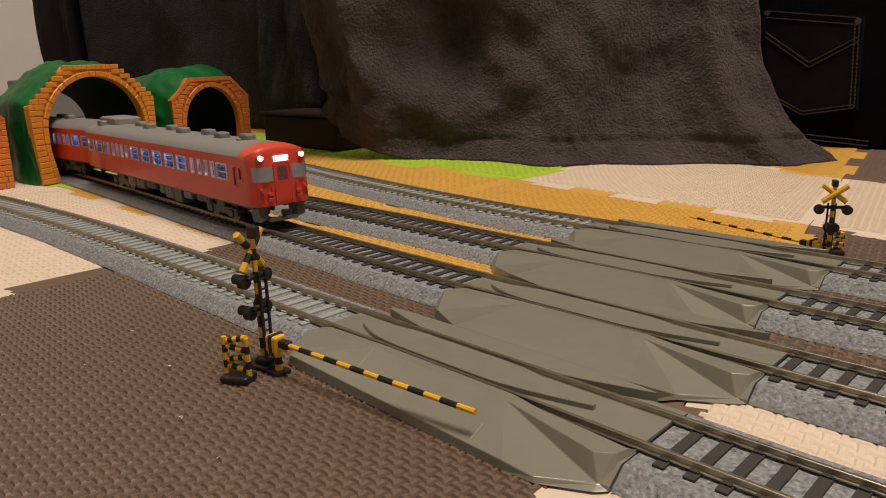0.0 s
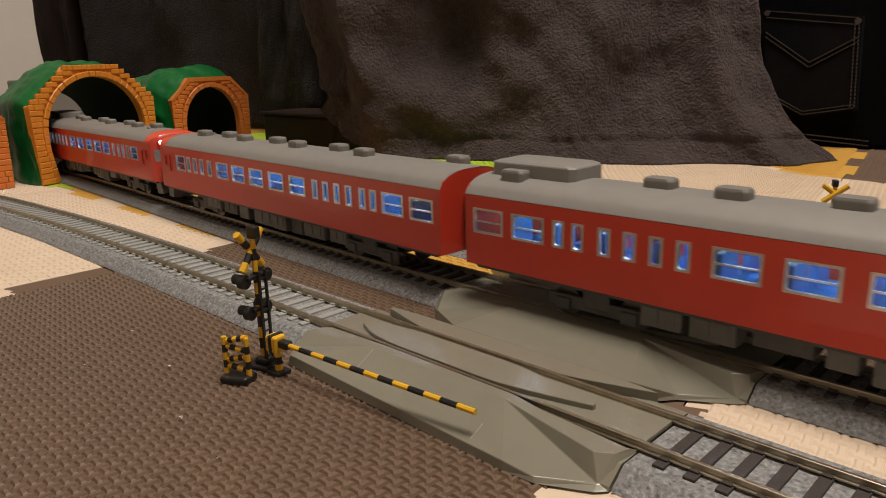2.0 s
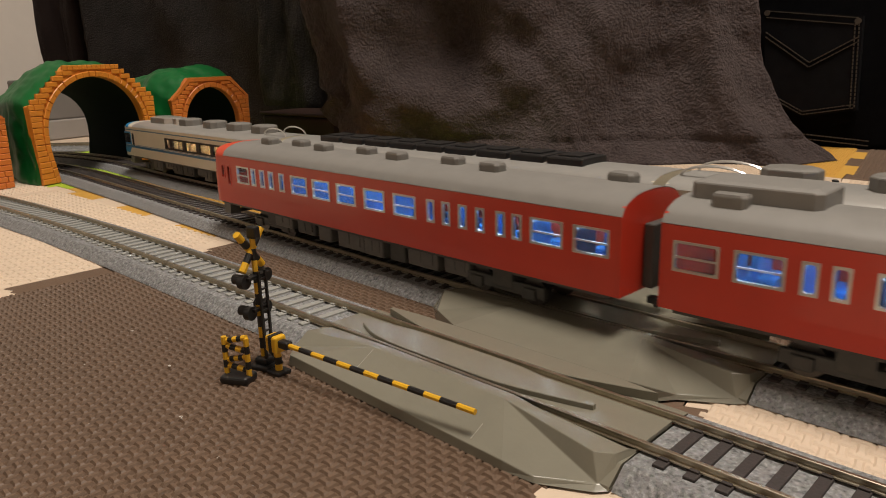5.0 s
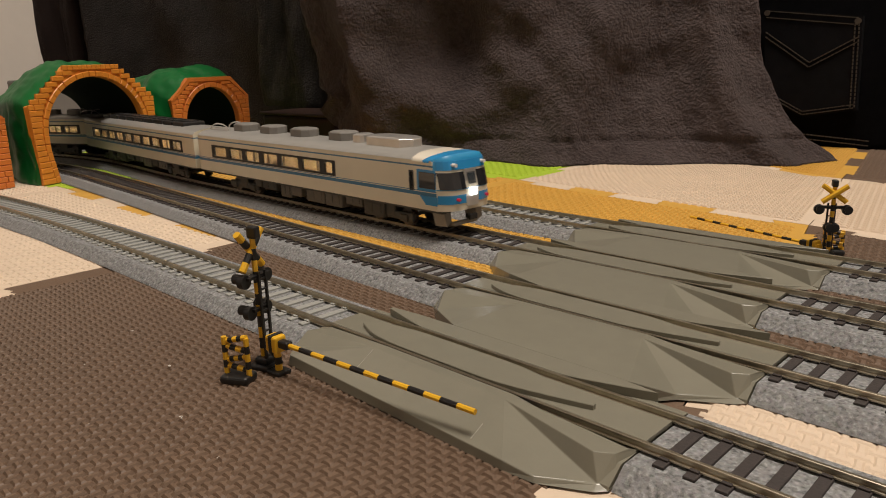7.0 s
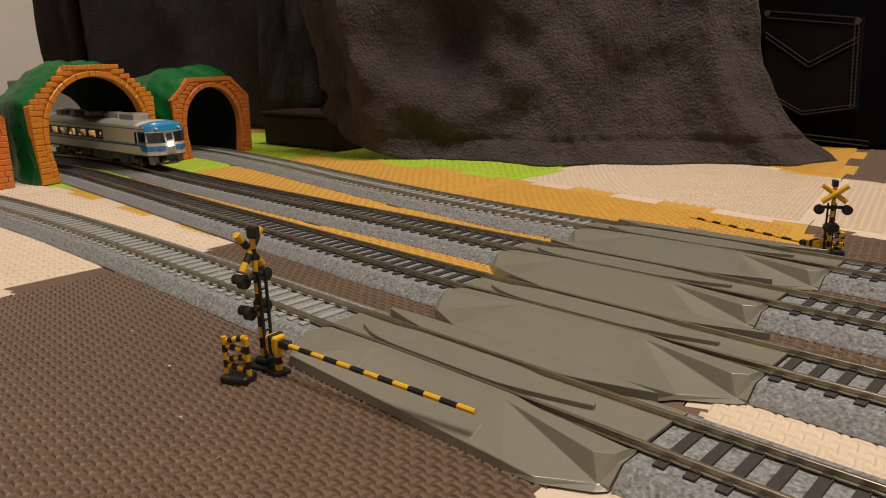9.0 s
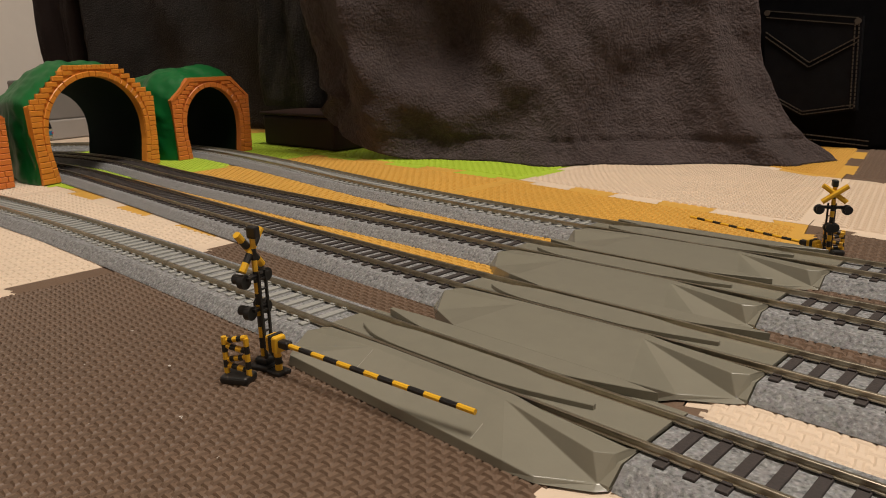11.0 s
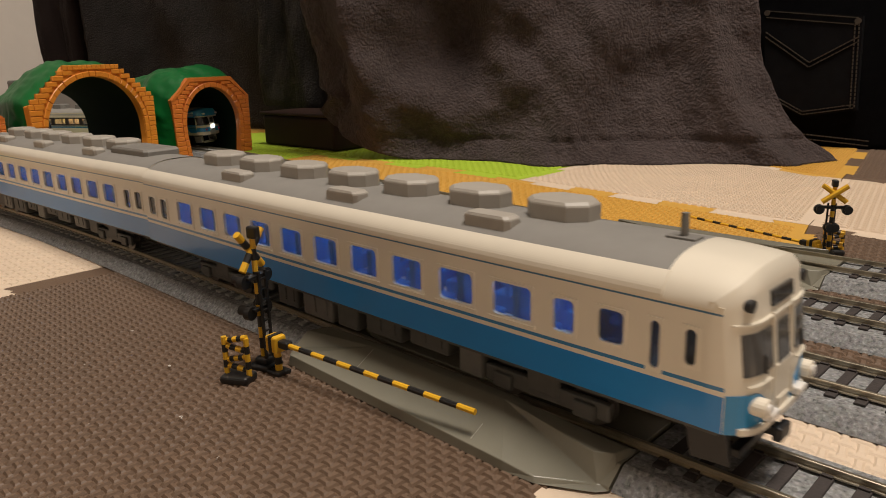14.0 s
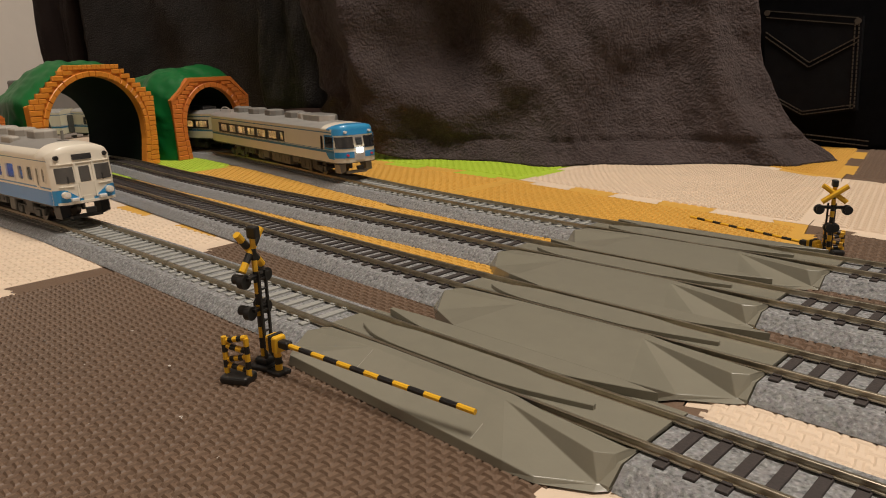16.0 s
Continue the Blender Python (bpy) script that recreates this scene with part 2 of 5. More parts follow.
# the four tracks, each from far behind the tunnels to past the camera, in plan
TRACKS = {
    "a": Line([(-1.35, -0.22), (-1.15, -0.06), (-0.95, 0.058), (-0.80, 0.105), (-0.66, 0.1335), (-0.52, 0.1465), (-0.40, 0.1515), (-0.25, 0.1530), (0.0, 0.1530), (0.75, 0.1530), (1.9, 0.1530)]),
    "b": Line([(-1.28, -0.42), (-1.22, -0.15), (-1.10, 0.05), (-0.99, 0.165), (-0.87, 0.220), (-0.74, 0.2370), (-0.60, 0.2345), (-0.44, 0.2265), (-0.30, 0.2205), (-0.20, 0.2175), (0.0, 0.2165), (0.75, 0.2165), (1.9, 0.2165)]),
    "c": Line([(-1.35, -0.42), (-1.28, -0.10), (-1.16, 0.08), (-1.03, 0.200), (-0.90, 0.270), (-0.77, 0.2935), (-0.60, 0.2850), (-0.43, 0.2805), (-0.30, 0.2790), (-0.20, 0.2775), (0.0, 0.2765), (0.75, 0.2765), (1.9, 0.2765)]),
    "d": Line([(-1.42, -0.42), (-1.36, -0.08), (-1.21, 0.13), (-1.07, 0.235), (-0.98, 0.325), (-0.87, 0.382), (-0.75, 0.3960), (-0.60, 0.3820), (-0.48, 0.3640), (-0.38, 0.3500), (-0.28, 0.3405), (-0.20, 0.3385), (0.0, 0.3370), (0.75, 0.3370), (1.9, 0.3370)]),
}


# ---------------------------------------------------------------- the room
def room():
    bm = bmesh.new()
    box(bm, -2.2, 2.6, -1.8, 2.0, -0.06, -0.0105)
    tagged(part("floor", bm, M_WOODFLOOR), "brown wooden floor under the play mats", "floor", kind="structure")
    for name, b in (("wall_west", (-2.26, -2.2, -1.8, 2.0)), ("wall_east", (2.6, 2.66, -1.8, 2.0)), ("wall_north", (-2.26, 2.66, 2.0, 2.06)), ("wall_south", (-2.26, 2.66, -1.86, -1.8))):
        bm = bmesh.new()
        box(bm, *b, -0.06, 2.4)
        tagged(part(name, bm, M_WALL), "plain white papered room wall", "wall", kind="structure")
    bm = bmesh.new()
    box(bm, -2.26, 2.66, -1.86, 2.06, 2.4, 2.45)
    tagged(part("ceiling", bm, M_WALL), "plain white papered ceiling", "ceiling", kind="structure")


# ---------------------------------------------------------------- foam mats
GX = (-1.235, -0.945, -0.660, -0.369, -0.085, 0.205, 0.49)
GY = (-0.37, -0.088, 0.2085, 0.470, 0.735, 1.02)


def skew(x, y):
    """The mats do not lie quite square to the tracks."""
    k = 0.0 if x < -0.375 else min(1.0, (x + 0.375) / 0.29) * 0.19
    if y < 0.18:
        k *= 0.2
    right = max(0.0, x + 0.42)
    sink = 0.10 * right * min(1.0, max(0.0, (y - 0.2) / 0.25)) + 0.30 * min(0.30, right) * min(1.0, max(0.0, (y - 0.47) / 0.265))
    return x - k * (y - sink - 0.18), y - sink


def jigsaw_edge(a, b):
    """From a to b with six interlocking tabs; a mat and its neighbour share it."""
    d = b - a
    u, n = d.normalized(), Vector((-d.y, d.x)).normalized()
    pts, m = [a], 6
    for k in range(m - 1):
        side = 0.0085 if k % 2 else -0.0085
        lo, hi = a + d * (k + 0.5) / m, a + d * (k + 1.5) / m
        pts += [lo + n * side * 0.1 + u * 0.001, lo + n * side * 0.9 - u * 0.0015, lo + n * side, hi + n * side, hi + n * side * 0.9 + u * 0.0015, hi + n * side * 0.1 - u * 0.001]
    return pts + [b]


def mat_outline(ix, iy):
    x0, x1, y0, y1 = GX[ix], GX[ix + 1], GY[iy], GY[iy + 1]
    c = [Vector((x0, y0)), Vector((x1, y0)), Vector((x1, y1)), Vector((x0, y1))]
    return jigsaw_edge(c[0], c[1])[:-1] + jigsaw_edge(c[1], c[2])[:-1] + jigsaw_edge(c[3], c[2])[:0:-1] + jigsaw_edge(c[0], c[3])[:0:-1]


def foam_mat(ix, iy, material, colour):
    x0, x1, y0, y1 = GX[ix], GX[ix + 1], GY[iy], GY[iy + 1]
    holder = empty("foam_mat")
    tagged(holder, f"{colour} interlocking foam play mat with a woven relief", "play mat", "foam play mats")
    bm = bmesh.new()
    gap = 0.0003
    cx, cy = (x0 + x1) / 2, (y0 + y1) / 2
    seen, pts = [], []
    for p in mat_outline(ix, iy):
        q = Vector(p)
        q = Vector((q.x + (cx - q.x) * gap / 0.15, q.y + (cy - q.y) * gap / 0.15))
        if not seen or (q - seen[-1]).length > 1e-5:
            seen.append(q)
    pts = [skew(*p) for p in seen]
    top = [bm.verts.new((*p, -0.0007)) for p in pts]
    low = [bm.verts.new((*p, -0.0100)) for p in pts]
    bm.faces.new(top)
    bm.faces.new(low[::-1])
    for i in range(len(pts)):
        j = (i + 1) % len(pts)
        bm.faces.new((top[i], low[i], low[j], top[j]))
    bmesh.ops.recalc_face_normals(bm, faces=bm.faces[:])
    part("slab", bm, material, holder)
    if iy == 0 or ix in (0, 5):
        return holder
    # raised basket-weave dashes, alternating along and across
    verts, faces = [], []
    near = (ix, iy) == (3, 1)
    pitch = 0.0029 if near else 0.0042
    h = 0.0008 if near else (0.0005 if iy == 1 else 0.0009)
    nx, ny = int((x1 - x0 - 0.014) / pitch), int((y1 - y0 - 0.014) / pitch)
    for i in range(nx):
        for j in range(ny):
            qx, qy = x0 + 0.007 + (i + 0.5) * pitch, y0 + 0.007 + (j + 0.5) * pitch
            L, W = pitch * 0.80, pitch * 0.34
            if (i + j) % 2:
                L, W = W, L
            b0 = len(verts)
            a, b = min(L, W * 1.9) * 0.55, min(W, L * 1.9) * 0.55
            for u, w, z in ((-L, -W, -0.0008), (L, -W, -0.0008), (L, W, -0.0008), (-L, W, -0.0008), (-L + a, -W + b, h - 0.0007), (L - a, -W + b, h - 0.0007), (L - a, W - b, h - 0.0007), (-L + a, W - b, h - 0.0007)):
                verts.append((*skew(qx + u, qy + w), z))
            faces += [(b0 + 4, b0 + 5, b0 + 6, b0 + 7), (b0, b0 + 1, b0 + 5, b0 + 4), (b0 + 1, b0 + 2, b0 + 6, b0 + 5), (b0 + 2, b0 + 3, b0 + 7, b0 + 6), (b0 + 3, b0, b0 + 4, b0 + 7)]
    me = bpy.data.meshes.new("weave")
    me.from_pydata(verts, [], faces)
    me.materials.append(material)
    ob = new("weave", me)
    ob.parent = holder
    tagged(ob, kind="stuff")
    return holder


def foam_floor():
    kinds = {"b": (M_BROWN, "brown"), "c": (M_CREAM, "cream"), "o": (M_ORANGE, "orange"), "g": (M_GREEN, "lime green")}
    # rows from the camera's side to the far side, columns left to right
    plan = ["cobbcb", "gccbcb", "cgoobc", "oggccb", "cooobb"]
    for iy, row in enumerate(plan):
        for ix, k in enumerate(row):
            foam_mat(ix, iy, *kinds[k])


# ---------------------------------------------------------------- tracks
def sweep(bm, line, s0, s1, profile, step=0.006, closed=True, caps=True):
    """Sweep a (side, height) outline along a stretch of a track."""
    n = max(2, int((s1 - s0) / step))
    rings = []
    for i in range(n + 1):
        p, d = line.at(s0 + (s1 - s0) * i / n)
        nrm = Vector((-d.y, d.x))
        rings.append([bm.verts.new((p.x + nrm.x * u, p.y + nrm.y * u, z)) for u, z in profile])
    m = len(profile)
    for a, b in zip(rings, rings[1:]):
        for k in range(m if closed else m - 1):
            bm.faces.new((a[k], b[k], b[(k + 1) % m], a[(k + 1) % m]))
    if caps and closed:
        bm.faces.new(rings[0])
        bm.faces.new(rings[-1][::-1])
    bmesh.ops.recalc_face_normals(bm, faces=bm.faces[:])


RAIL = [(-0.0010, ZR - 0.0022), (-0.0010, ZR - 0.0018), (-0.0004, ZR - 0.0016), (-0.0004, ZR - 0.0008), (-0.0006, ZR - 0.0006), (-0.0006, ZR - 0.0001), (-0.0004, ZR),
        (0.0004, ZR), (0.0006, ZR - 0.0001), (0.0006, ZR - 0.0006), (0.0004, ZR - 0.0008), (0.0004, ZR - 0.0016), (0.0010, ZR - 0.0018), (0.0010, ZR - 0.0022)]
TIE_TOP = ZR - 0.0022
BED_TOP = TIE_TOP - 0.0008
BED = [(-0.0222, 0.0), (-0.0215, 0.0008), (-0.0172, BED_TOP - 0.0004), (-0.0164, BED_TOP), (0.0164, BED_TOP), (0.0172, BED_TOP - 0.0004), (0.0215, 0.0008), (0.0222, 0.0)]


def tie_mesh(name, material, wide):
    bm = bmesh.new()
    w = wide / 2
    box(bm, -w, w, -0.0132, 0.0132, BED_TOP - 0.0006, TIE_TOP, 0.0003)
    for y in (-GAUGE / 2 - 0.0006, GAUGE / 2 + 0.0006):
        box(bm, -w * 0.8, w * 0.8, y - 0.0018, y + 0.0018, TIE_TOP - 0.0001, TIE_TOP + 0.0005)
    me = bpy.data.meshes.new(name)
    bm.to_mesh(me)
    bm.free()
    me.materials.append(material)
    return me


def track(key, tie_mat, tie_w, colour, left_tie=None):
    line = TRACKS[key]
    holder = empty("track")
    tagged(holder, f"model railway track with {colour} sleepers on grey speckled roadbed", "model track", "model tracks")
    x_plate = PLATE_X0 + PLATE_SHIFT[key]
    sp0, sp1 = line.s_of_x(x_plate), line.s_of_x(x_plate + PLATE_L)
    for s0, s1 in ((0.0, sp0), (sp1, line.s_of_x(1.6))):
        bm = bmesh.new()
        sweep(bm, line, s0, s1, BED)
        part("roadbed", bm, M_BALLAST, holder, "grey granite-speckled plastic roadbed")
    for side in (-1, 1):
        bm = bmesh.new()
        off = side * (GAUGE / 2 + 0.0006)
        sweep(bm, line, 0.0, line.s_of_x(1.6), [(u + off, z) for u, z in RAIL])
        part("rail", bm, M_RAIL, holder, "dull nickel rail")
    me_right = tie_mesh("sleeper", M_TIE_DARK, tie_w)
    me_left = tie_mesh("sleeper", tie_mat, tie_w)
    pitch = 0.0076
    far = bmesh.new()
    s = 0.004
    s_near0, s_near1 = line.s_of_x(-0.62), line.s_of_x(0.06)
    end = line.s_of_x(1.6)
    while s < end:
        if not (sp0 - 0.002 < s < sp1 + 0.002):
            p, d = line.at(s)
            m = Matrix.Translation((p.x, p.y, 0)) @ Matrix.Rotation(math.atan2(d.y, d.x), 4, "Z")
            me = me_left if s < sp0 else me_right
            if s_near0 < s < s_near1:
                share("sleeper", me, holder, m)
            else:
                k = len(far.verts)
                far.from_mesh(me)
                far.verts.ensure_lookup_table()
                for v in far.verts[k:]:
                    v.co = m @ v.co
        s += pitch
    part("sleeper_run", far, tie_mat, holder, kind="stuff")


# ---------------------------------------------------------------- road crossing
def crossing(yc, shift, first):
    """One moulded crossing: centre panel with flared flangeways, two side slabs with wedge ends."""
    x0, x1 = PLATE_X0, PLATE_X0 + PLATE_L
    holder = empty("level_crossing", Matrix.Translation((shift, yc, 0)))
    tagged(holder, "olive-grey plastic level crossing ramp between the rails", "level crossing", "level crossings")
    top = ZR - 0.0002
    g = GAUGE / 2
    lo = g + 0.0014
    o = x0 + 0.003
    # base under everything, between the roadbeds
    bm = bmesh.new()
    prism(bm, [(-0.0225, 0.0), (-0.0222, 0.0010), (-0.0170, BED_TOP), (0.0170, BED_TOP), (0.0222, 0.0010), (0.0225, 0.0)], "x", x0 + 0.0005, x1 - 0.0005)
    part("base", bm, M_PLATE, holder)
    # centre panel, its ends drawn to a blunt point for the wheel flanges
    bm = bmesh.new()
    w = g - 0.0014
    out = [(o + 0.0100, -0.0006), (o + 0.0140, -0.0026), (o + 0.0185, -0.0044), (o + 0.0235, -0.0057), (o + 0.0300, -w + 0.0003), (o + 0.0360, -w),
           (o + 0.0720, -w), (o + 0.0790, -w + 0.0004), (o + 0.0880, -0.0050), (o + 0.0970, -0.0031), (o + 0.1070, -0.0007)]
    poly = out + [(x, -y) for x, y in out[::-1]]
    prism(bm, poly, "z", BED_TOP - 0.0005, top)
    bmesh.ops.bevel(bm, geom=[e for e in bm.edges if min(v.co.z for v in e.verts) > top - 0.0001], offset=0.0002, segments=1, affect="EDGES")
    part("centre_panel", bm, M_PLATE, holder)
    bm = bmesh.new()
    box(bm, x0 + 0.0005, x1 - 0.0005, -g + 0.0002, g - 0.0002, BED_TOP - 0.0006, TIE_TOP + 0.0004, 0.0002)
    part("panel_floor", bm, M_PLATE, holder)
    # far slab, narrow, its inner edge flared at both ends
    bm = bmesh.new()
    prism(bm, [(o + 0.0060, 0.0160), (o + 0.0200, 0.0122), (o + 0.0300, lo), (o + 0.0880, lo), (o + 0.0950, 0.0112), (o + 0.1120, 0.0160), (o + 0.1165, 0.0175), (o + 0.1040, 0.0186), (o + 0.0200, 0.0186), (o + 0.0060, 0.0175)], "z", BED_TOP - 0.0005, top)
    bmesh.ops.bevel(bm, geom=[e for e in bm.edges if min(v.co.z for v in e.verts) > top - 0.0001], offset=0.0002, segments=1, affect="EDGES")
    part("far_slab", bm, M_PLATE, holder)
    # near slab: the road deck, folded down at both ends beside raised wedge guards
    hi, edge_z = (0.0318, 0.0026) if first else (0.0445, top - 0.0004)
    bm = bmesh.new()

    def v(x, y, z):
        return bm.verts.new((x, -y, z))
    T0, T1 = v(o + 0.0340, lo, top), v(o + 0.0870, lo, top)
    K0, K1 = v(o + (0.0301 if first else 0.0335), 0.0130, top), v(o + 0.0871, 0.0138, top + 0.0002)
    D0, D1 = v(o + (0.0060 if first else 0.0300), hi - (0.002 if first else 0.0), edge_z + (0.0008 if first else 0.0)), v(o + (0.1010 if first else 0.0998), hi, edge_z)
    M1 = v(o + (0.1100 if first else 0.1090), 0.0308 if first else 0.0325, 0.0014)
    W0, W1 = v(o - 0.0010, 0.0172, top - 0.0008), v(o + 0.1192, 0.0196, top - 0.0006)
    W2 = v(o + 0.1236, 0.0168, top - 0.0008)
    V0, V1 = v(o + (0.0006 if first else 0.0085), 0.0242 if first else 0.0312, 0.0030 if first else 0.0042), v(o + 0.1226, 0.0226, 0.0008)
    G0, G1 = v(o + 0.0030, lo, top - 0.0008), v(o + 0.1246, 0.0124, top - 0.0010)
    S1 = v(o + 0.0968, 0.0116, top)
    E0, E1 = v(x0 + 0.0006, 0.0172, BED_TOP + 0.0006), v(x1 - 0.0006, 0.0196, 0.0008)
    H0, H1 = v(x0 + 0.0006, lo, BED_TOP + 0.0006), v(x1 - 0.0006, lo, BED_TOP + 0.0006)
    B0, B1 = v(o + (0.0060 if first else 0.0297), hi + (-0.0014 if first else 0.0004), 0.0), v(o + (0.1012 if first else 0.1000), hi + 0.0004, 0.0)
    L1 = v(o + (0.1104 if first else 0.1094), 0.0314 if first else 0.0331, 0.0)
    C0, C1 = v(o + (0.0 if first else 0.0080), 0.0252 if first else 0.0318, 0.0), v(x1 - 0.0028, 0.0250, 0.0)
    F0, F1 = v(x0 + 0.0006, 0.0225, 0.0), v(x1 - 0.0006, 0.0225, 0.0)
    for q in ((T0, T1, K1, K0), (K0, K1, D1, D0), (D0, D1, B1, B0),
              (K0, D0, V0), (K0, V0, W0), (K0, W0, G0, T0), (W0, V0, E0), (G0, W0, E0, H0), (D0, B0, C0, V0), (V0, C0, F0, E0),
              (D1, K1, M1), (M1, K1, V1), (V1, K1, W1), (K1, T1, S1), (W1, K1, S1, G1), (W1, G1, W2), (V1, W1, W2, E1), (W2, G1, H1, E1),
              (B1, D1, M1, L1), (L1, M1, V1, C1), (C1, V1, E1, F1)):
        bm.faces.new(q)
    bmesh.ops.recalc_face_normals(bm, faces=bm.faces[:])
    sharp = [e for e in bm.edges if len(e.link_faces) == 2 and e.calc_face_angle(0.0) > 0.18]
    bmesh.ops.bevel(bm, geom=sharp, offset=0.00025, segments=2, affect="EDGES", profile=0.5)
    part("road_slab", bm, M_PLATE, holder)
    if first:
        # fine raised mould lines across the deck, a little paler than the plate
        for xa, xb in ((o + 0.0315, o + 0.0364), (o + 0.0864, o + 0.0889)):
            bm = bmesh.new()
            t0, t1 = 0.06, 0.90
            ya, yb = 0.0130 + (hi - 0.0130) * t0, 0.0130 + (hi - 0.0130) * t1
            za, zb = top + (edge_z - top) * t0, top + (edge_z - top) * t1
            q = [(xa - 0.00016, -ya, za), (xa + 0.00016, -ya, za), (xb + 0.00016, -yb, zb), (xb - 0.00016, -yb, zb)]
            lo4 = [bm.verts.new((c[0], c[1], c[2] - 0.0004)) for c in q]
            hi4 = [bm.verts.new((c[0], c[1], c[2] + 0.00012)) for c in q]
            bm.faces.new(hi4)
            for k in range(4):
                bm.faces.new((lo4[k], lo4[(k + 1) % 4], hi4[(k + 1) % 4], hi4[k]))
            bmesh.ops.recalc_face_normals(bm, faces=bm.faces[:])
            part("mould_line", bm, M_PLATE_EDGE, holder)


M_PLATE_EDGE = mat("paler_plate_line", (0.27, 0.255, 0.21), 0.5, vary=0.1, scale=200)


# ---------------------------------------------------------------- toy tunnels
def tunnel(name, m, width, height, open_w, spring, shoulder, top_w, depth, label, shear=0.0, steps=7, swell=1.025, back=0.87, brick_mat=None, capped=False):
    """Orange brick portal in front of a green moulded hill; local x into the hill, y along the portal."""
    holder = empty(name, m)
    tagged(holder, label, "toy tunnel", "toy tunnels")
    brick_mat = brick_mat or M_TBRICK
    r, rise = open_w / 2, height - 0.011 - spring
    inner = [(-r * 0.91, 0.0)] + [(-r, spring * 0.7)] + [(-r * math.cos(a), spring + rise * math.sin(a)) for a in np.linspace(0, math.pi, 33)] + [(r, spring * 0.7), (r * 0.91, 0.0)]

    def resample(pts, n):
        pts = [Vector(p) for p in pts]
        s = [0.0]
        for p, q in zip(pts, pts[1:]):
            s.append(s[-1] + (q - p).length)
        res = []
        for t in np.linspace(0, s[-1], n):
            i = min(max(int(np.searchsorted(s, t, side="right")) - 1, 0), len(pts) - 2)
            res.append(pts[i].lerp(pts[i + 1], (t - s[i]) / max(1e-9, s[i + 1] - s[i])))
        return res
    # backing slab, just inside the stepped edge of the bricks
    no = 81
    c = 0.0008 if capped else 0.0042
    half = [(width / 2 * 0.97 - 0.0008, 0.0), (width / 2 - 0.0008, shoulder - 0.001), (width / 2 - c, shoulder), (top_w / 2 - c * 0.4, height - c * 0.5), (top_w / 2 - c * 0.6, height - 0.0006)]
    oi, oo = resample(inner, no), resample([(-y, z) for y, z in half] + half[::-1], no)
    bm = bmesh.new()
    th = 0.006
    rows = []
    for x in (0.0, th):
        rows.append(([bm.verts.new((x, p.x, p.y)) for p in oi], [bm.verts.new((x, p.x, p.y)) for p in oo]))
    for i in range(no - 1):
        for ia, oa in rows:
            bm.faces.new((ia[i], ia[i + 1], oa[i + 1], oa[i]))
        bm.faces.new((rows[0][0][i], rows[0][0][i + 1], rows[1][0][i + 1], rows[1][0][i]))
        bm.faces.new((rows[0][1][i], rows[0][1][i + 1], rows[1][1][i + 1], rows[1][1][i]))
    bmesh.ops.recalc_face_normals(bm, faces=bm.faces[:])
    portal = part("portal", bm, brick_mat, holder, "orange moulded brick portal with stepped edge")
    rng = random.Random(int(width * 1e4))

    def brick(pts, proud):
        bm = bmesh.new()
        prism(bm, pts, "x", -proud, 0.0008)
        front = [e for e in bm.edges if max(q.co.x for q in e.verts) < -proud + 1e-6]
        bmesh.ops.bevel(bm, geom=front, offset=0.0005, segments=1, affect="EDGES")
        part("brick", bm, brick_mat, portal)
    # ring of bricks round the opening
    ring = 0.0052
    fine = resample(inner, 400)
    total = sum((q - p).length for p, q in zip(fine, fine[1:]))
    nb = round(total / 0.0072)
    for k in range(nb):
        u0, u1 = (k + 0.03) / nb, (k + 0.97) / nb
        quad_in, quad_out = [], []
        for u in (u0, (u0 + u1) / 2, u1):
            a = min(398, max(1, int(u * 399)))
            p, t = fine[a], (fine[a + 1] - fine[a - 1]).normalized()
            n = Vector((-t.y, t.x))
            quad_in.append(tuple(p + n * 0.0002))
            quad_out.append(tuple(p + n * ring))
        brick(quad_in + quad_out[::-1], 0.0017)

    def ring_half(z):
        """Half width of the ring's outer edge at this height; 0 above its crown."""
        if z <= spring:
            return r * (0.91 + 0.09 * min(1.0, z / (spring * 0.7))) + ring + 0.0004
        q = (z - spring) / (rise + ring + 0.0002)
        return 0.0 if q >= 1 else (r + ring + 0.0004) * math.sqrt(1 - q * q)
    # level courses from the floor to the crown, each end set back a step above the shoulders
    low = max(1, round(shoulder / 0.0049))
    courses = [(shoulder * k / low, shoulder * (k + 1) / low, width / 2 * (0.97 + 0.03 * (k + 0.5) / low)) for k in range(low)]
    for k in range(steps):
        courses.append((shoulder + (height - shoulder) * k / steps, shoulder + (height - shoulder) * (k + 1) / steps, width / 2 - (width - top_w) / 2 * (k + (0.75 if capped else 0.45)) / (steps - 0.4) - (0.004 if capped else 0.0)))
    for k, (z0, z1, reach) in enumerate(courses):
        start = max(ring_half(z0), ring_half(z1) if z0 > spring else 0.0)
        length = reach - start
        if length < 0.0012:
            continue
        n = max(1, round(length / 0.0092)) if start > 0 else max(2, 2 * round(length / 0.0098))
        edges = [start + length * i / n for i in range(n + 1)]
        if k % 2 and n > 1:
            edges = [edges[0]] + [e + length / n * 0.32 for e in edges[1:-1]] + [edges[-1]]
        for sgn in (-1, 1):
            for a, b in zip(edges, edges[1:]):
                a, b = a + 0.00016, b - 0.00016
                d = rng.uniform(-0.00015, 0.00015)
                brick([(sgn * a, z0 + 0.00016), (sgn * b, z0 + 0.00016 + d), (sgn * b, z1 - 0.00016 + d), (sgn * a, z1 - 0.00016)], 0.0014 + rng.uniform(0, 0.0003))
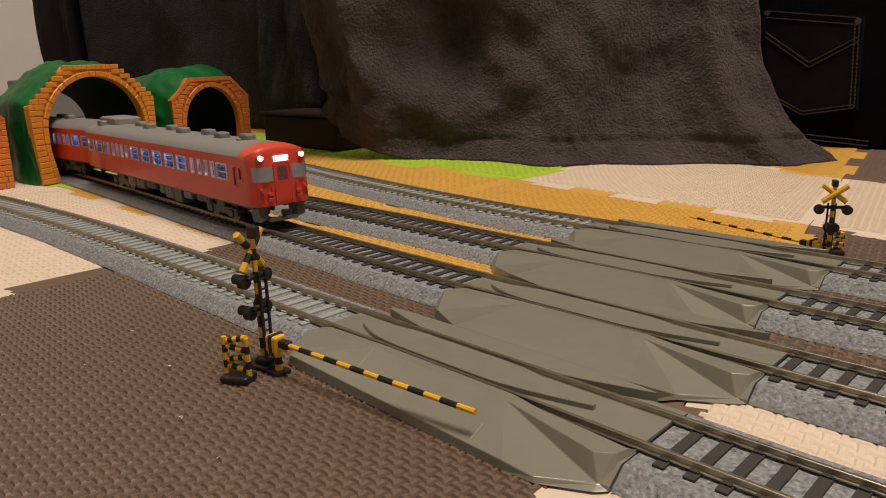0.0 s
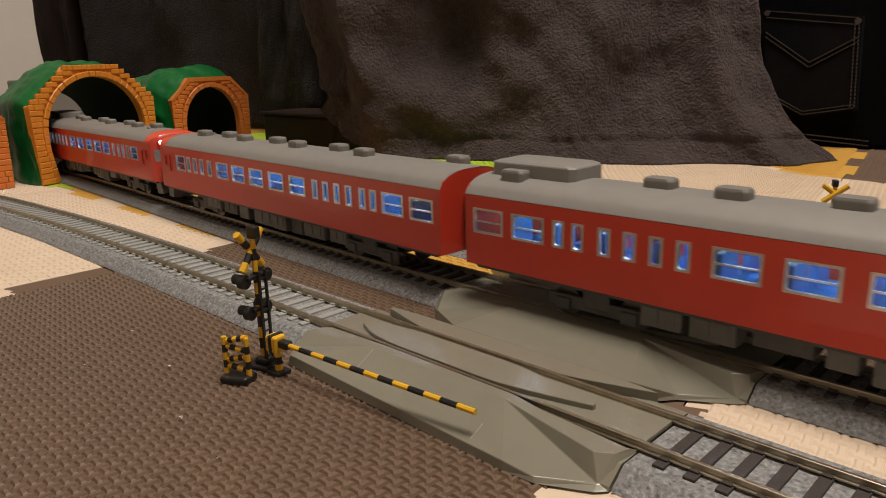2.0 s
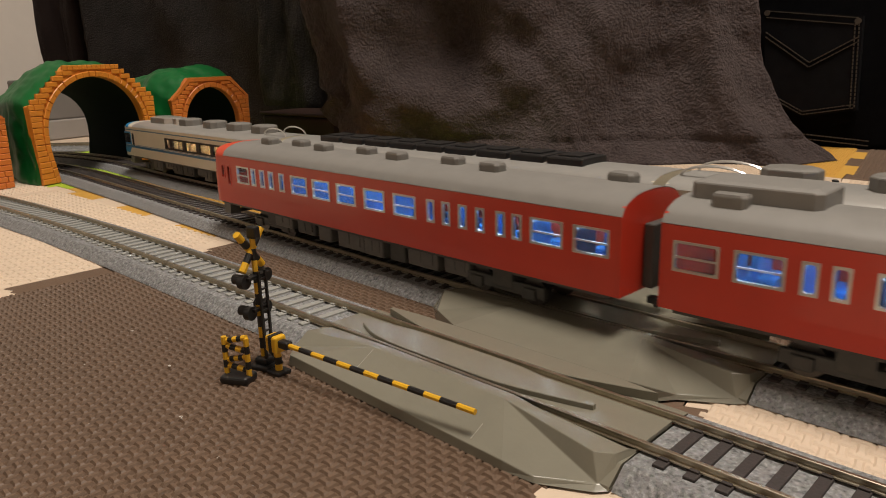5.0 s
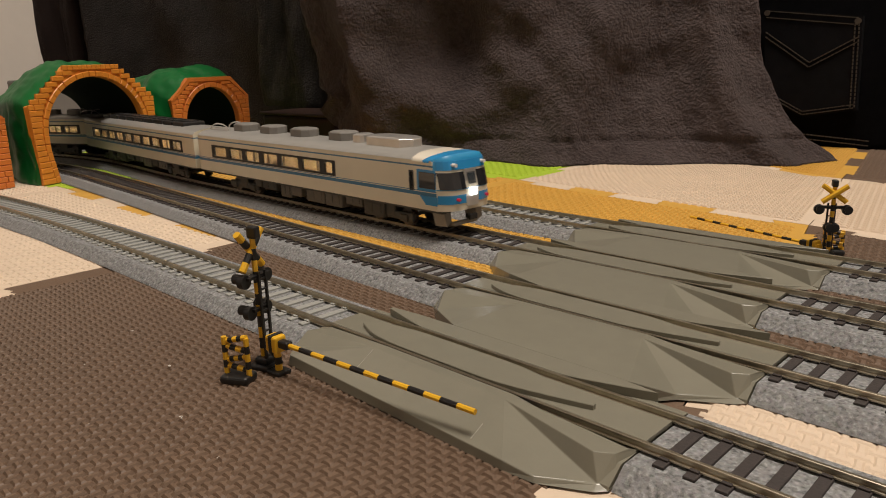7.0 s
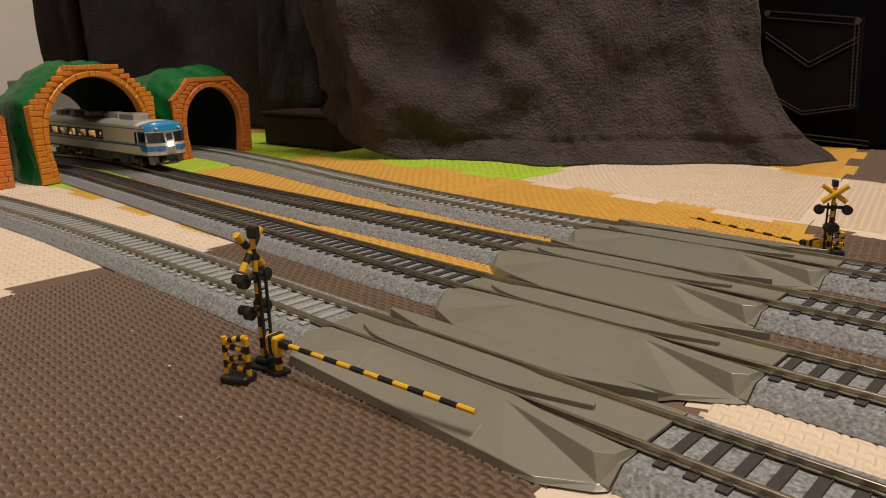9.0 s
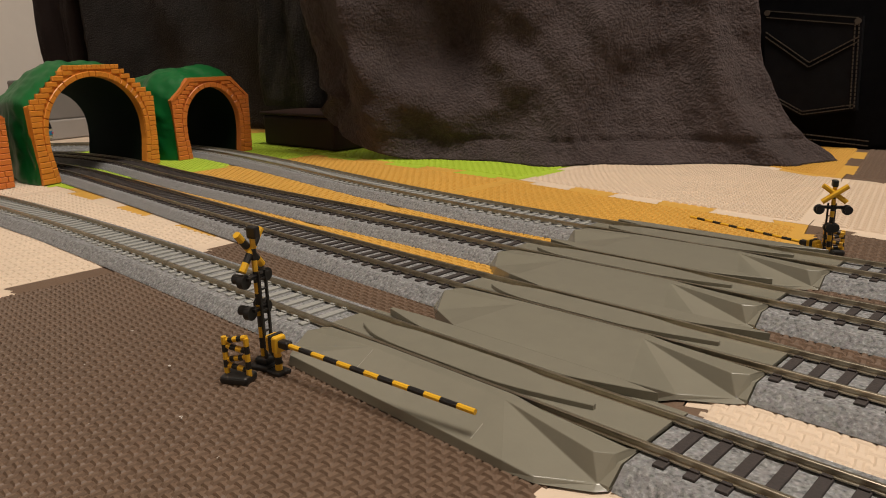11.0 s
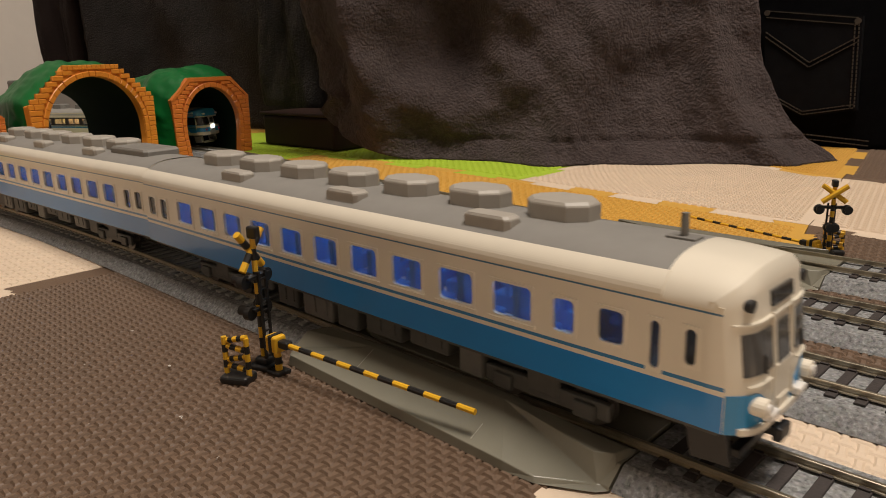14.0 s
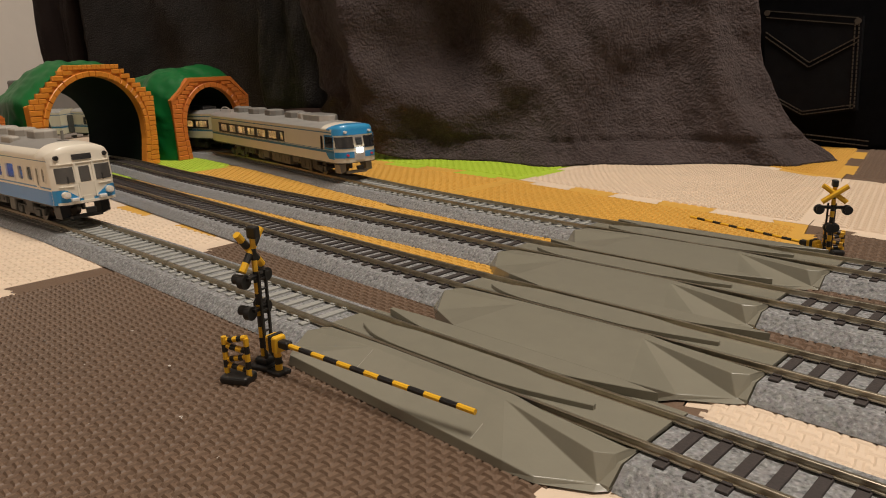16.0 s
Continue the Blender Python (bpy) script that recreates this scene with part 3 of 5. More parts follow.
    if capped:
        # plain coping that follows the chamfered outline
        line = [(-width / 2, shoulder - 0.001), (-top_w / 2, height), (top_w / 2, height), (width / 2, shoulder - 0.001)]
        inside = [(-width / 2 + 0.0035, shoulder - 0.0010), (-top_w / 2 + 0.0014, height - 0.0042), (top_w / 2 - 0.0014, height - 0.0042), (width / 2 - 0.0035, shoulder - 0.0010)]
        bm = bmesh.new()
        for k in range(3):
            prism(bm, [line[k], line[k + 1], inside[k + 1], inside[k]], "x", -0.0019, th * 0.8)
        part("coping", bm, brick_mat, portal, "smooth orange coping over the bricks")
    # green hill: arch shell from the portal to the back, swollen, then falling away, dented all over
    bm = bmesh.new()
    nl, na = 44, 110
    hill = [Vector((y, z)) for y, z in ((width / 2, 0), (width / 2, shoulder * 0.9), (width / 2 * 0.93, shoulder * 1.08), (top_w / 2 * 1.12, height * 0.975), (0.0, height * 1.0), (-top_w / 2 * 1.12, height * 0.975), (-width / 2 * 0.93, shoulder * 1.08), (-width / 2, shoulder * 0.9), (-width / 2, 0))]
    hr = resample([p for p in curve_points([(p.x, p.y) for p in hill], 0.003)], na)
    rings = []
    for i in range(nl + 1):
        u = i / nl
        x = 0.002 + (depth - 0.002) * u
        f = 0.965 + (swell - 0.965) * math.sin(min(1.0, u / 0.30) * math.pi / 2)
        if u > 0.30:
            f = swell + (back - swell) * ((u - 0.30) / 0.70) ** 1.2
        soft = min(1.0, i / 4)
        ring_ = []
        for j, p in enumerate(hr):
            nz = (noise.noise(Vector((x * 45, p.x * 45, p.y * 45 + 7))) * 0.0036 + noise.noise(Vector((x * 120, p.x * 120, p.y * 120))) * 0.0014 + max(0.0, noise.noise(Vector((x * 190, p.x * 190, p.y * 190 + 3)))) * 0.0010) * soft
            q = p * f
            d = Vector((p.x, p.y - height * 0.4)).normalized()
            ring_.append(bm.verts.new((x, q.x + d.x * nz, max(0.0, q.y + d.y * nz) if 0 < j < na - 1 else 0.0)))
        rings.append(ring_)
    for a, b in zip(rings, rings[1:]):
        for j in range(na - 1):
            bm.faces.new((a[j], a[j + 1], b[j + 1], b[j]))
    bmesh.ops.recalc_face_normals(bm, faces=bm.faces[:])
    part("hill", bm, M_TGREEN, holder, "glossy dark green moulded hill", smooth=True)
    # the bore's lining, with the shade inside the tunnel put into its colour
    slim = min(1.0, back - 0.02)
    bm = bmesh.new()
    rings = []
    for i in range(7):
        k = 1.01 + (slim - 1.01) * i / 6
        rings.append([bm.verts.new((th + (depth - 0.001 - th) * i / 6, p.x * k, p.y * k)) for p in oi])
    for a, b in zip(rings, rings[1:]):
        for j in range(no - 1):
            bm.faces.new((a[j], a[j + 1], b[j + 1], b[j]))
    part("bore", bm, M_TSHADE, holder, "green bore lining, its colour darkened to near black for the tunnel's shade", smooth=True)
    # back rim joining bore and hill
    bm = bmesh.new()
    ob_ = resample([Vector((p.x * back, p.y * back)) for p in hr], no)
    if (ob_[0].x > 0) != (oi[0].x > 0):
        ob_ = ob_[::-1]
    a = [bm.verts.new((depth - 0.001, p.x * slim, p.y * slim)) for p in oi]
    b = [bm.verts.new((depth - 0.001, p.x, p.y)) for p in ob_]
    for j in range(no - 1):
        bm.faces.new((a[j], a[j + 1], b[j + 1], b[j]))
    part("back_rim", bm, M_TGREEN, holder)
    for ob in holder.children_recursive:
        for vert in ob.data.vertices:
            vert.co.y += shear * max(0.0, vert.co.x - th)
    return holder


def tunnels():
    # local +x runs into the hill, away from the camera
    a, b = Vector((-0.697, 0.208, 0)), Vector((-0.741, 0.320, 0))
    d = (b - a).normalized()
    into = Vector((-d.y, d.x, 0))
    if into.x > 0:
        into = -into
    mid = a + d * 0.0605
    mm = Matrix(((into.x, d.x, 0, mid.x), (into.y, d.y, 0, mid.y), (0, 0, 1, 0), (0, 0, 0, 1)))
    tunnel("toy_tunnel", mm, 0.144, 0.1025, 0.112, 0.042, 0.070, 0.062, 0.125, "wide toy tunnel with orange brick portal and green hill", shear=d.x / into.x)
    a, b = Vector((-0.746, 0.352, 0)), Vector((-0.759, 0.448, 0))
    d = (b - a).normalized()
    into = Vector((-d.y, d.x, 0))
    if into.x > 0:
        into = -into
    mid = (a + b) / 2
    mm = Matrix(((into.x, d.x, 0, mid.x), (into.y, d.y, 0, mid.y), (0, 0, 1, 0), (0, 0, 0, 1)))
    tunnel("toy_tunnel", mm, 0.101, 0.0862, 0.069, 0.036, 0.0645, 0.054, 0.120, "narrow toy tunnel with orange brick portal and green hill", swell=1.13, back=0.95, steps=5, brick_mat=M_TBRICK_RED, capped=True)
    d = Vector((-0.2, 1, 0)).normalized()
    into = Vector((-1, -0.2, 0)).normalized()
    mid = Vector((-0.697, 0.1275, 0))
    mm = Matrix(((into.x, d.x, 0, mid.x), (into.y, d.y, 0, mid.y), (0, 0, 1, 0), (0, 0, 0, 1)))
    tunnel("toy_tunnel", mm, 0.112, 0.086, 0.074, 0.036, 0.060, 0.058, 0.120, "narrow toy tunnel beside the wide one, over the grey-sleepered track", swell=1.05, back=0.95, steps=5, brick_mat=M_TBRICK_RED, capped=True)


# ---------------------------------------------------------------- railway cars
CAR_L, CAR_W = 0.262, 0.036
Z_BOT, Z_TOP, ROOF_H = 0.0145, 0.0424, 0.0080
RED_X, BLUE_X, EXP_X = 1.065, 1.05, 1.03      # length of each kind against the drawing
BROW = 0.82


def wall_with_openings(bm, y0, y1, x0, x1, z0, z1, openings):
    xs = sorted({x0, x1, *[o[0] for o in openings], *[o[1] for o in openings]})
    for a, b in zip(xs, xs[1:]):
        hit = [o for o in openings if o[0] <= a + 1e-7 and o[1] >= b - 1e-7]
        if hit:
            box(bm, a, b, y0, y1, z0, hit[0][2])
            box(bm, a, b, y0, y1, hit[0][3], z1)
        else:
            box(bm, a, b, y0, y1, z0, z1)
    bmesh.ops.remove_doubles(bm, verts=bm.verts, dist=1e-6)


def window_part(parent, xa, xb, za, zb, y, side, frame_mat, glass, bar=False, shape=0.0009):
    """A rounded frame set in the car's side, with its pane and sash bar."""
    f, r = 0.0006, shape
    bm = bmesh.new()

    def loop(inset, rr, yy):
        a, b, c, d = xa + inset, xb - inset, za + inset, zb - inset
        pts = []
        for cx, cz, a0 in ((b - rr, d - rr, 0), (a + rr, d - rr, 90), (a + rr, c + rr, 180), (b - rr, c + rr, 270)):
            for k in range(4):
                t = radians(a0 + 30 * k)
                pts.append(bm.verts.new((cx + rr * math.cos(t), yy, cz + rr * math.sin(t))))
        return pts
    out = y + side * 0.0003
    rings = [loop(-0.0002, 0.0002, y - side * 0.0009), loop(-0.0002, 0.0002, out), loop(f, r, out), loop(f, r, y - side * 0.0009)]
    for p, q in zip(rings, rings[1:]):
        for k in range(16):
            bm.faces.new((p[k], p[(k + 1) % 16], q[(k + 1) % 16], q[k]))
    bmesh.ops.recalc_face_normals(bm, faces=bm.faces[:])
    win = part("window", bm, frame_mat, parent)
    bm = bmesh.new()
    ym = y - side * 0.0005
    box(bm, xa + f * 0.5, xb - f * 0.5, ym - 0.0001, ym + 0.0001, za + f * 0.5, zb - f * 0.5)
    part("pane", bm, glass, win)
    if bar:
        bm = bmesh.new()
        zm = za + (zb - za) * 0.48
        box(bm, xa + f, xb - f, y - 0.0003, y + 0.0003, zm - 0.0003, zm + 0.0003)
        part("sash_bar", bm, frame_mat, win)
    return win


ROOF_LIFT = [1.0]     # flatter roofs use less


def roof_z(y, lift=1.0):
    t = min(1.0, abs(y) / (CAR_W / 2))
    return Z_TOP + ROOF_H * ROOF_LIFT[0] * lift * (1 - t ** 2.8) ** 0.62


def bogie(parent, x):
    bm = bmesh.new()
    box(bm, x - 0.019, x + 0.019, -0.0125, -0.0105, 0.0035, 0.0085, 0.0006)
    box(bm, x - 0.019, x + 0.019, 0.0105, 0.0125, 0.0035, 0.0085, 0.0006)
    for sx in (-0.0125, 0.0125):
        for sy in (-0.0128, 0.0128):
            box(bm, x + sx - 0.003, x + sx + 0.003, sy - 0.0008, sy + 0.0008, 0.0030, 0.0075, 0.0005)
        box(bm, x + sx - 0.001, x + sx + 0.001, -0.011, 0.011, 0.005, 0.007)
    box(bm, x - 0.005, x + 0.005, -0.0128, 0.0128, 0.005, 0.0135, 0.0008)
    b = part("bogie", bm, M_UNDER, parent, "black moulded bogie frame")
    for sx in (-0.0125, 0.0125):
        for sy in (-1, 1):
            bm = bmesh.new()
            cyl(bm, (x + sx, sy * (GAUGE / 2 + 0.0006), 0.0055), 0.0055, 0.0022, "y", 20)
            cyl(bm, (x + sx, sy * (GAUGE / 2 - 0.0008), 0.0055), 0.0060, 0.0006, "y", 20)
            part("wheel", bm, M_WHEEL, b)


def cab_front(bm, front_x, back_x, bulge, rake_from, rake, power, zlo=None):
    """The rounded cab face as a grid skin from one side round to the other."""
    zlo = Z_BOT if zlo is None else zlo
    ny, nz = 36, 18

    def fx(y, z):
        return front_x - bulge * min(1.0, abs(y / (CAR_W / 2))) ** power - max(0.0, z - rake_from) * rake
    grid = []
    for j in range(nz + 1):
        row = []
        for i in range(ny + 1):
            t = -1 + 2 * i / ny
            t = math.copysign(1 - (1 - abs(t)) ** 1.6, t)
            y = t * CAR_W / 2
            z = zlo + (roof_z(y * 0.985, BROW) - zlo) * j / nz
            row.append(bm.verts.new((fx(y, z) - (0.0012 if j == nz else 0.0), y, z)))
        # the sides turn back along the car, a hair proud of its walls
        a, b = row[0].co, row[-1].co
        row = [bm.verts.new((back_x, a.y - 0.00008, a.z))] + row + [bm.verts.new((back_x, b.y + 0.00008, b.z))]
        grid.append(row)
    for a, b in zip(grid, grid[1:]):
        for i in range(ny + 2):
            f = bm.faces.new((a[i], a[i + 1], b[i + 1], b[i]))
            f.material_index = 1 if i in (0, ny + 1) else 0
    return fx


def pilot(parent, H, material, label):
    """Snow guard: two raked cheek plates joined by a lip, open between them."""
    bm = bmesh.new()
    for s in (-1, 1):
        y0, y1 = sorted((s * 0.0085, s * 0.0148))
        vs = [bm.verts.new(p) for p in ((H - 0.012, y0, Z_BOT), (H - 0.0035, y0, Z_BOT), (H - 0.0015, y0, 0.0055), (H - 0.010, y0, 0.0050), (H - 0.012, y1, Z_BOT), (H - 0.0050, y1, Z_BOT), (H - 0.0040, y1, 0.0062), (H - 0.011, y1, 0.0060))]
        for q in ((0, 1, 2, 3), (4, 7, 6, 5), (0, 4, 5, 1), (1, 5, 6, 2), (2, 6, 7, 3), (3, 7, 4, 0)):
            bm.faces.new([vs[k] for k in q])
    box(bm, H - 0.0045, H - 0.0018, -0.0090, 0.0090, 0.0045, 0.0068, 0.0004)
    bmesh.ops.recalc_face_normals(bm, faces=bm.faces[:])
    part("pilot", bm, material, parent, label)


def face_patch(parent, name, fx, ya, yb, za, zb, material, proud=0.0003, label="", thick=0.0008, n=8):
    """A panel that follows the cab face: windscreen, door window, sign, light."""
    bm = bmesh.new()
    rows = []
    top = zb if callable(zb) else (lambda y: zb)
    for off in (proud, proud - thick):
        pair = []
        for edge in (lambda y: za, top):
            ys = [ya + (yb - ya) * i / n for i in range(n + 1)]
            pair.append([bm.verts.new((fx(y, edge(y)) + off, y, edge(y))) for y in ys])
        rows.append(pair)
    for (lo, hi), rev in ((rows[0], 0), (rows[1], 1)):
        for i in range(n):
            q = (lo[i], lo[i + 1], hi[i + 1], hi[i])
            bm.faces.new(q[::-1] if rev else q)
    for k in (0, 1):
        for i in range(n):
            bm.faces.new((rows[0][k][i], rows[0][k][i + 1], rows[1][k][i + 1], rows[1][k][i]))
    for i in (0, n):
        bm.faces.new((rows[0][0][i], rows[0][1][i], rows[1][1][i], rows[1][0][i]))
    bmesh.ops.recalc_face_normals(bm, faces=bm.faces[:])
    return part(name, bm, material, parent, label)


def roof_skin(parent, x0, x1, material, name="roof", label="", drop=0.0, nx=14, lift=1.0):
    """Arched roof from x0 to x1; drop lowers it towards x1 as a cab dome."""
    bm = bmesh.new()
    ny = 24
    for thick in (0.0,):
        grid = []
        for i in range(nx + 1):
            x = x0 + (x1 - x0) * i / nx
            f = i / nx
            row = []
            for j in range(ny + 1):
                y = -CAR_W / 2 + CAR_W * j / ny
                z = roof_z(y * 0.999, lift)
                if drop:
                    z -= drop * f ** 2.2 * (z - Z_TOP) / ROOF_H
                row.append(bm.verts.new((x, y, z)))
            grid.append(row)
        for a, b in zip(grid, grid[1:]):
            for j in range(ny):
                bm.faces.new((a[j], b[j], b[j + 1], a[j + 1]))
    # flat underside
    fl = [bm.verts.new((x, y, Z_TOP)) for x, y in ((x0, -CAR_W / 2), (x1, -CAR_W / 2), (x1, CAR_W / 2), (x0, CAR_W / 2))]
    bm.faces.new(fl)
    bmesh.ops.recalc_face_normals(bm, faces=bm.faces[:])
    return part(name, bm, material, parent, label, smooth=True)


def cab_roof(parent, x0, fx, material, name, label, x_end=1.0, start=0.0):
    """Roof dome that runs down into the top edge of the cab face."""
    bm = bmesh.new()
    nx, ny = 12, 28
    grid = []
    for i in range(nx + 1):
        f = start + (x_end - start) * i / nx
        row = []
        for j in range(ny + 1):
            y = -CAR_W / 2 + CAR_W * j / ny
            za, zb = roof_z(y * 0.999), roof_z(y * 0.985, BROW)
            xb = fx(y, zb) - 0.0012
            row.append(bm.verts.new((x0 + (xb - x0) * f, y, za + (zb - za) * f ** 2.0)))
        # a short skirt down over the top of the walls
        a, b = row[0].co, row[-1].co
        row = [bm.verts.new((a.x, a.y - 0.0001, Z_TOP - 0.0008))] + row + [bm.verts.new((b.x, b.y + 0.0001, Z_TOP - 0.0008))]
        grid.append(row)
    for a, b in zip(grid, grid[1:]):
        for j in range(ny + 2):
            bm.faces.new((a[j], b[j], b[j + 1], a[j + 1]))
    bmesh.ops.recalc_face_normals(bm, faces=bm.faces[:])
    return part(name, bm, material, parent, label, smooth=True)


def end_wall(bm, x, inward, mi=0):
    pts = [(-CAR_W / 2, Z_BOT), (-CAR_W / 2, Z_TOP)] + [(-CAR_W / 2 + CAR_W * j / 20, roof_z((-CAR_W / 2 + CAR_W * j / 20) * 0.985, 0.95)) for j in range(1, 20)] + [(CAR_W / 2, Z_TOP), (CAR_W / 2, Z_BOT)]
    prism(bm, pts, "x", min(x, x + inward), max(x, x + inward), mi)


def underfloor(parent, seed, grey):
    rng = random.Random(seed)
    bm = bmesh.new()
    box(bm, -CAR_L / 2 + 0.004, CAR_L / 2 - 0.006, -0.0165, 0.0165, Z_BOT - 0.0016, Z_BOT + 0.0005)
    part("underframe", bm, M_UNDER, parent)
    x = -0.062
    while x < 0.060:
        w = rng.uniform(0.008, 0.020)
        h = rng.uniform(0.006, 0.0105)
        for side in (-1, 1):
            bm = bmesh.new()
            y = side * rng.uniform(0.0125, 0.0145)
            lo, hi = sorted((side * 0.005, y))
            box(bm, x, x + w, lo, hi, Z_BOT - 0.001 - h, Z_BOT - 0.001, 0.0008)
            if w > 0.012:
                yy = y + side * 0.0003
                box(bm, x + w * 0.15, x + w * 0.45, min(y, yy), max(y, yy), Z_BOT - h * 0.85, Z_BOT - h * 0.3)
                box(bm, x + w * 0.55, x + w * 0.85, min(y, yy), max(y, yy), Z_BOT - h * 0.85, Z_BOT - h * 0.3)
            part("equipment_box", bm, grey if rng.random() < 0.65 else M_UNDER, parent)
        x += w + rng.uniform(0.0015, 0.005)
    for x in (-0.079, 0.079):
        bogie(parent, x)


def interior(parent, seat_mat, led, x0=-0.118, x1=0.105):
    bm = bmesh.new()
    box(bm, x0, x1, -0.0160, 0.0160, Z_BOT + 0.0006, Z_BOT + 0.0026)
    part("cabin_floor", bm, M_INNER, parent)
    bm = bmesh.new()
    x = x0 + 0.006
    while x < x1 - 0.006:
        for s in (-1, 1):
            lo, hi = sorted((s * 0.0040, s * 0.0160))
            box(bm, x - 0.0012, x + 0.0012, lo, hi, Z_BOT + 0.0026, Z_BOT + 0.0205, 0.0006)
            box(bm, x - 0.0060, x + 0.0060, lo, hi, Z_BOT + 0.0026, Z_BOT + 0.0085, 0.0006)
        x += 0.0185
    part("seats", bm, seat_mat, parent)
    bm = bmesh.new()
    box(bm, x0, x1, -0.0012, 0.0012, Z_TOP - 0.0012, Z_TOP - 0.0004)
    part("light_strip", bm, led, parent, "lit LED strip under the roof")


def vent_box(parent, x, y, l, w, h, material, name="roof_vent", taper=0.8, cut=0.18):
    """Roof casing: plan with cut corners, upright sides, chamfered lid."""
    bm = bmesh.new()
    z0 = roof_z(abs(y) + w * 0.45) - 0.0006
    z1 = roof_z(y) + h
    k = min(l, w) * cut

    def ring(f, z):
        a, b = l / 2 * f, w / 2 * f
        return [bm.verts.new((x + u, y + v, z)) for u, v in ((-a + k, -b), (a - k, -b), (a, -b + k), (a, b - k), (a - k, b), (-a + k, b), (-a, b - k), (-a, -b + k))]
    lift = min(0.0012, (z1 - z0) * 0.3)
    rings = [ring(0.97, z0), ring(1.0, z0 + 0.0004), ring(1.0, z1 - lift), ring(0.98, z1 - lift * 0.6), ring(taper, z1)]
    for p, q in zip(rings, rings[1:]):
        for i in range(8):
            bm.faces.new((p[i], p[(i + 1) % 8], q[(i + 1) % 8], q[i]))
    bm.faces.new(rings[-1])
    bmesh.ops.recalc_face_normals(bm, faces=bm.faces[:])
    return part(name, bm, material, parent)


def coupler(parent, x, sgn):
    bm = bmesh.new()
    box(bm, min(x, x + sgn * 0.0045), max(x, x + sgn * 0.0045), -0.0015, 0.0015, 0.0085, 0.0110, 0.0004)
    box(bm, min(x + sgn * 0.003, x + sgn * 0.0050), max(x + sgn * 0.003, x + sgn * 0.0050), -0.0028, 0.0028, 0.0080, 0.0115, 0.0005)
    part("coupler", bm, M_BLACK, parent)


def side_walls(holder, livery, openings, x1, smoothmat=None):
    for s in (-1, 1):
        bm = bmesh.new()
        y0, y1 = sorted((s * (CAR_W / 2 - 0.0009), s * CAR_W / 2))
        wall_with_openings(bm, y0, y1, -CAR_L / 2 + 0.0008, x1, Z_BOT, Z_TOP, openings)
        part("side_wall", bm, livery, holder)


M_CABGREY = mat("grey_cab_glass", (0.075, 0.07, 0.065), 0.12, vary=0, coat=0.4)
M_CABPALE = mat("pale_cab_glass", (0.19, 0.18, 0.19), 0.12, vary=0.25, scale=120, coat=0.4)


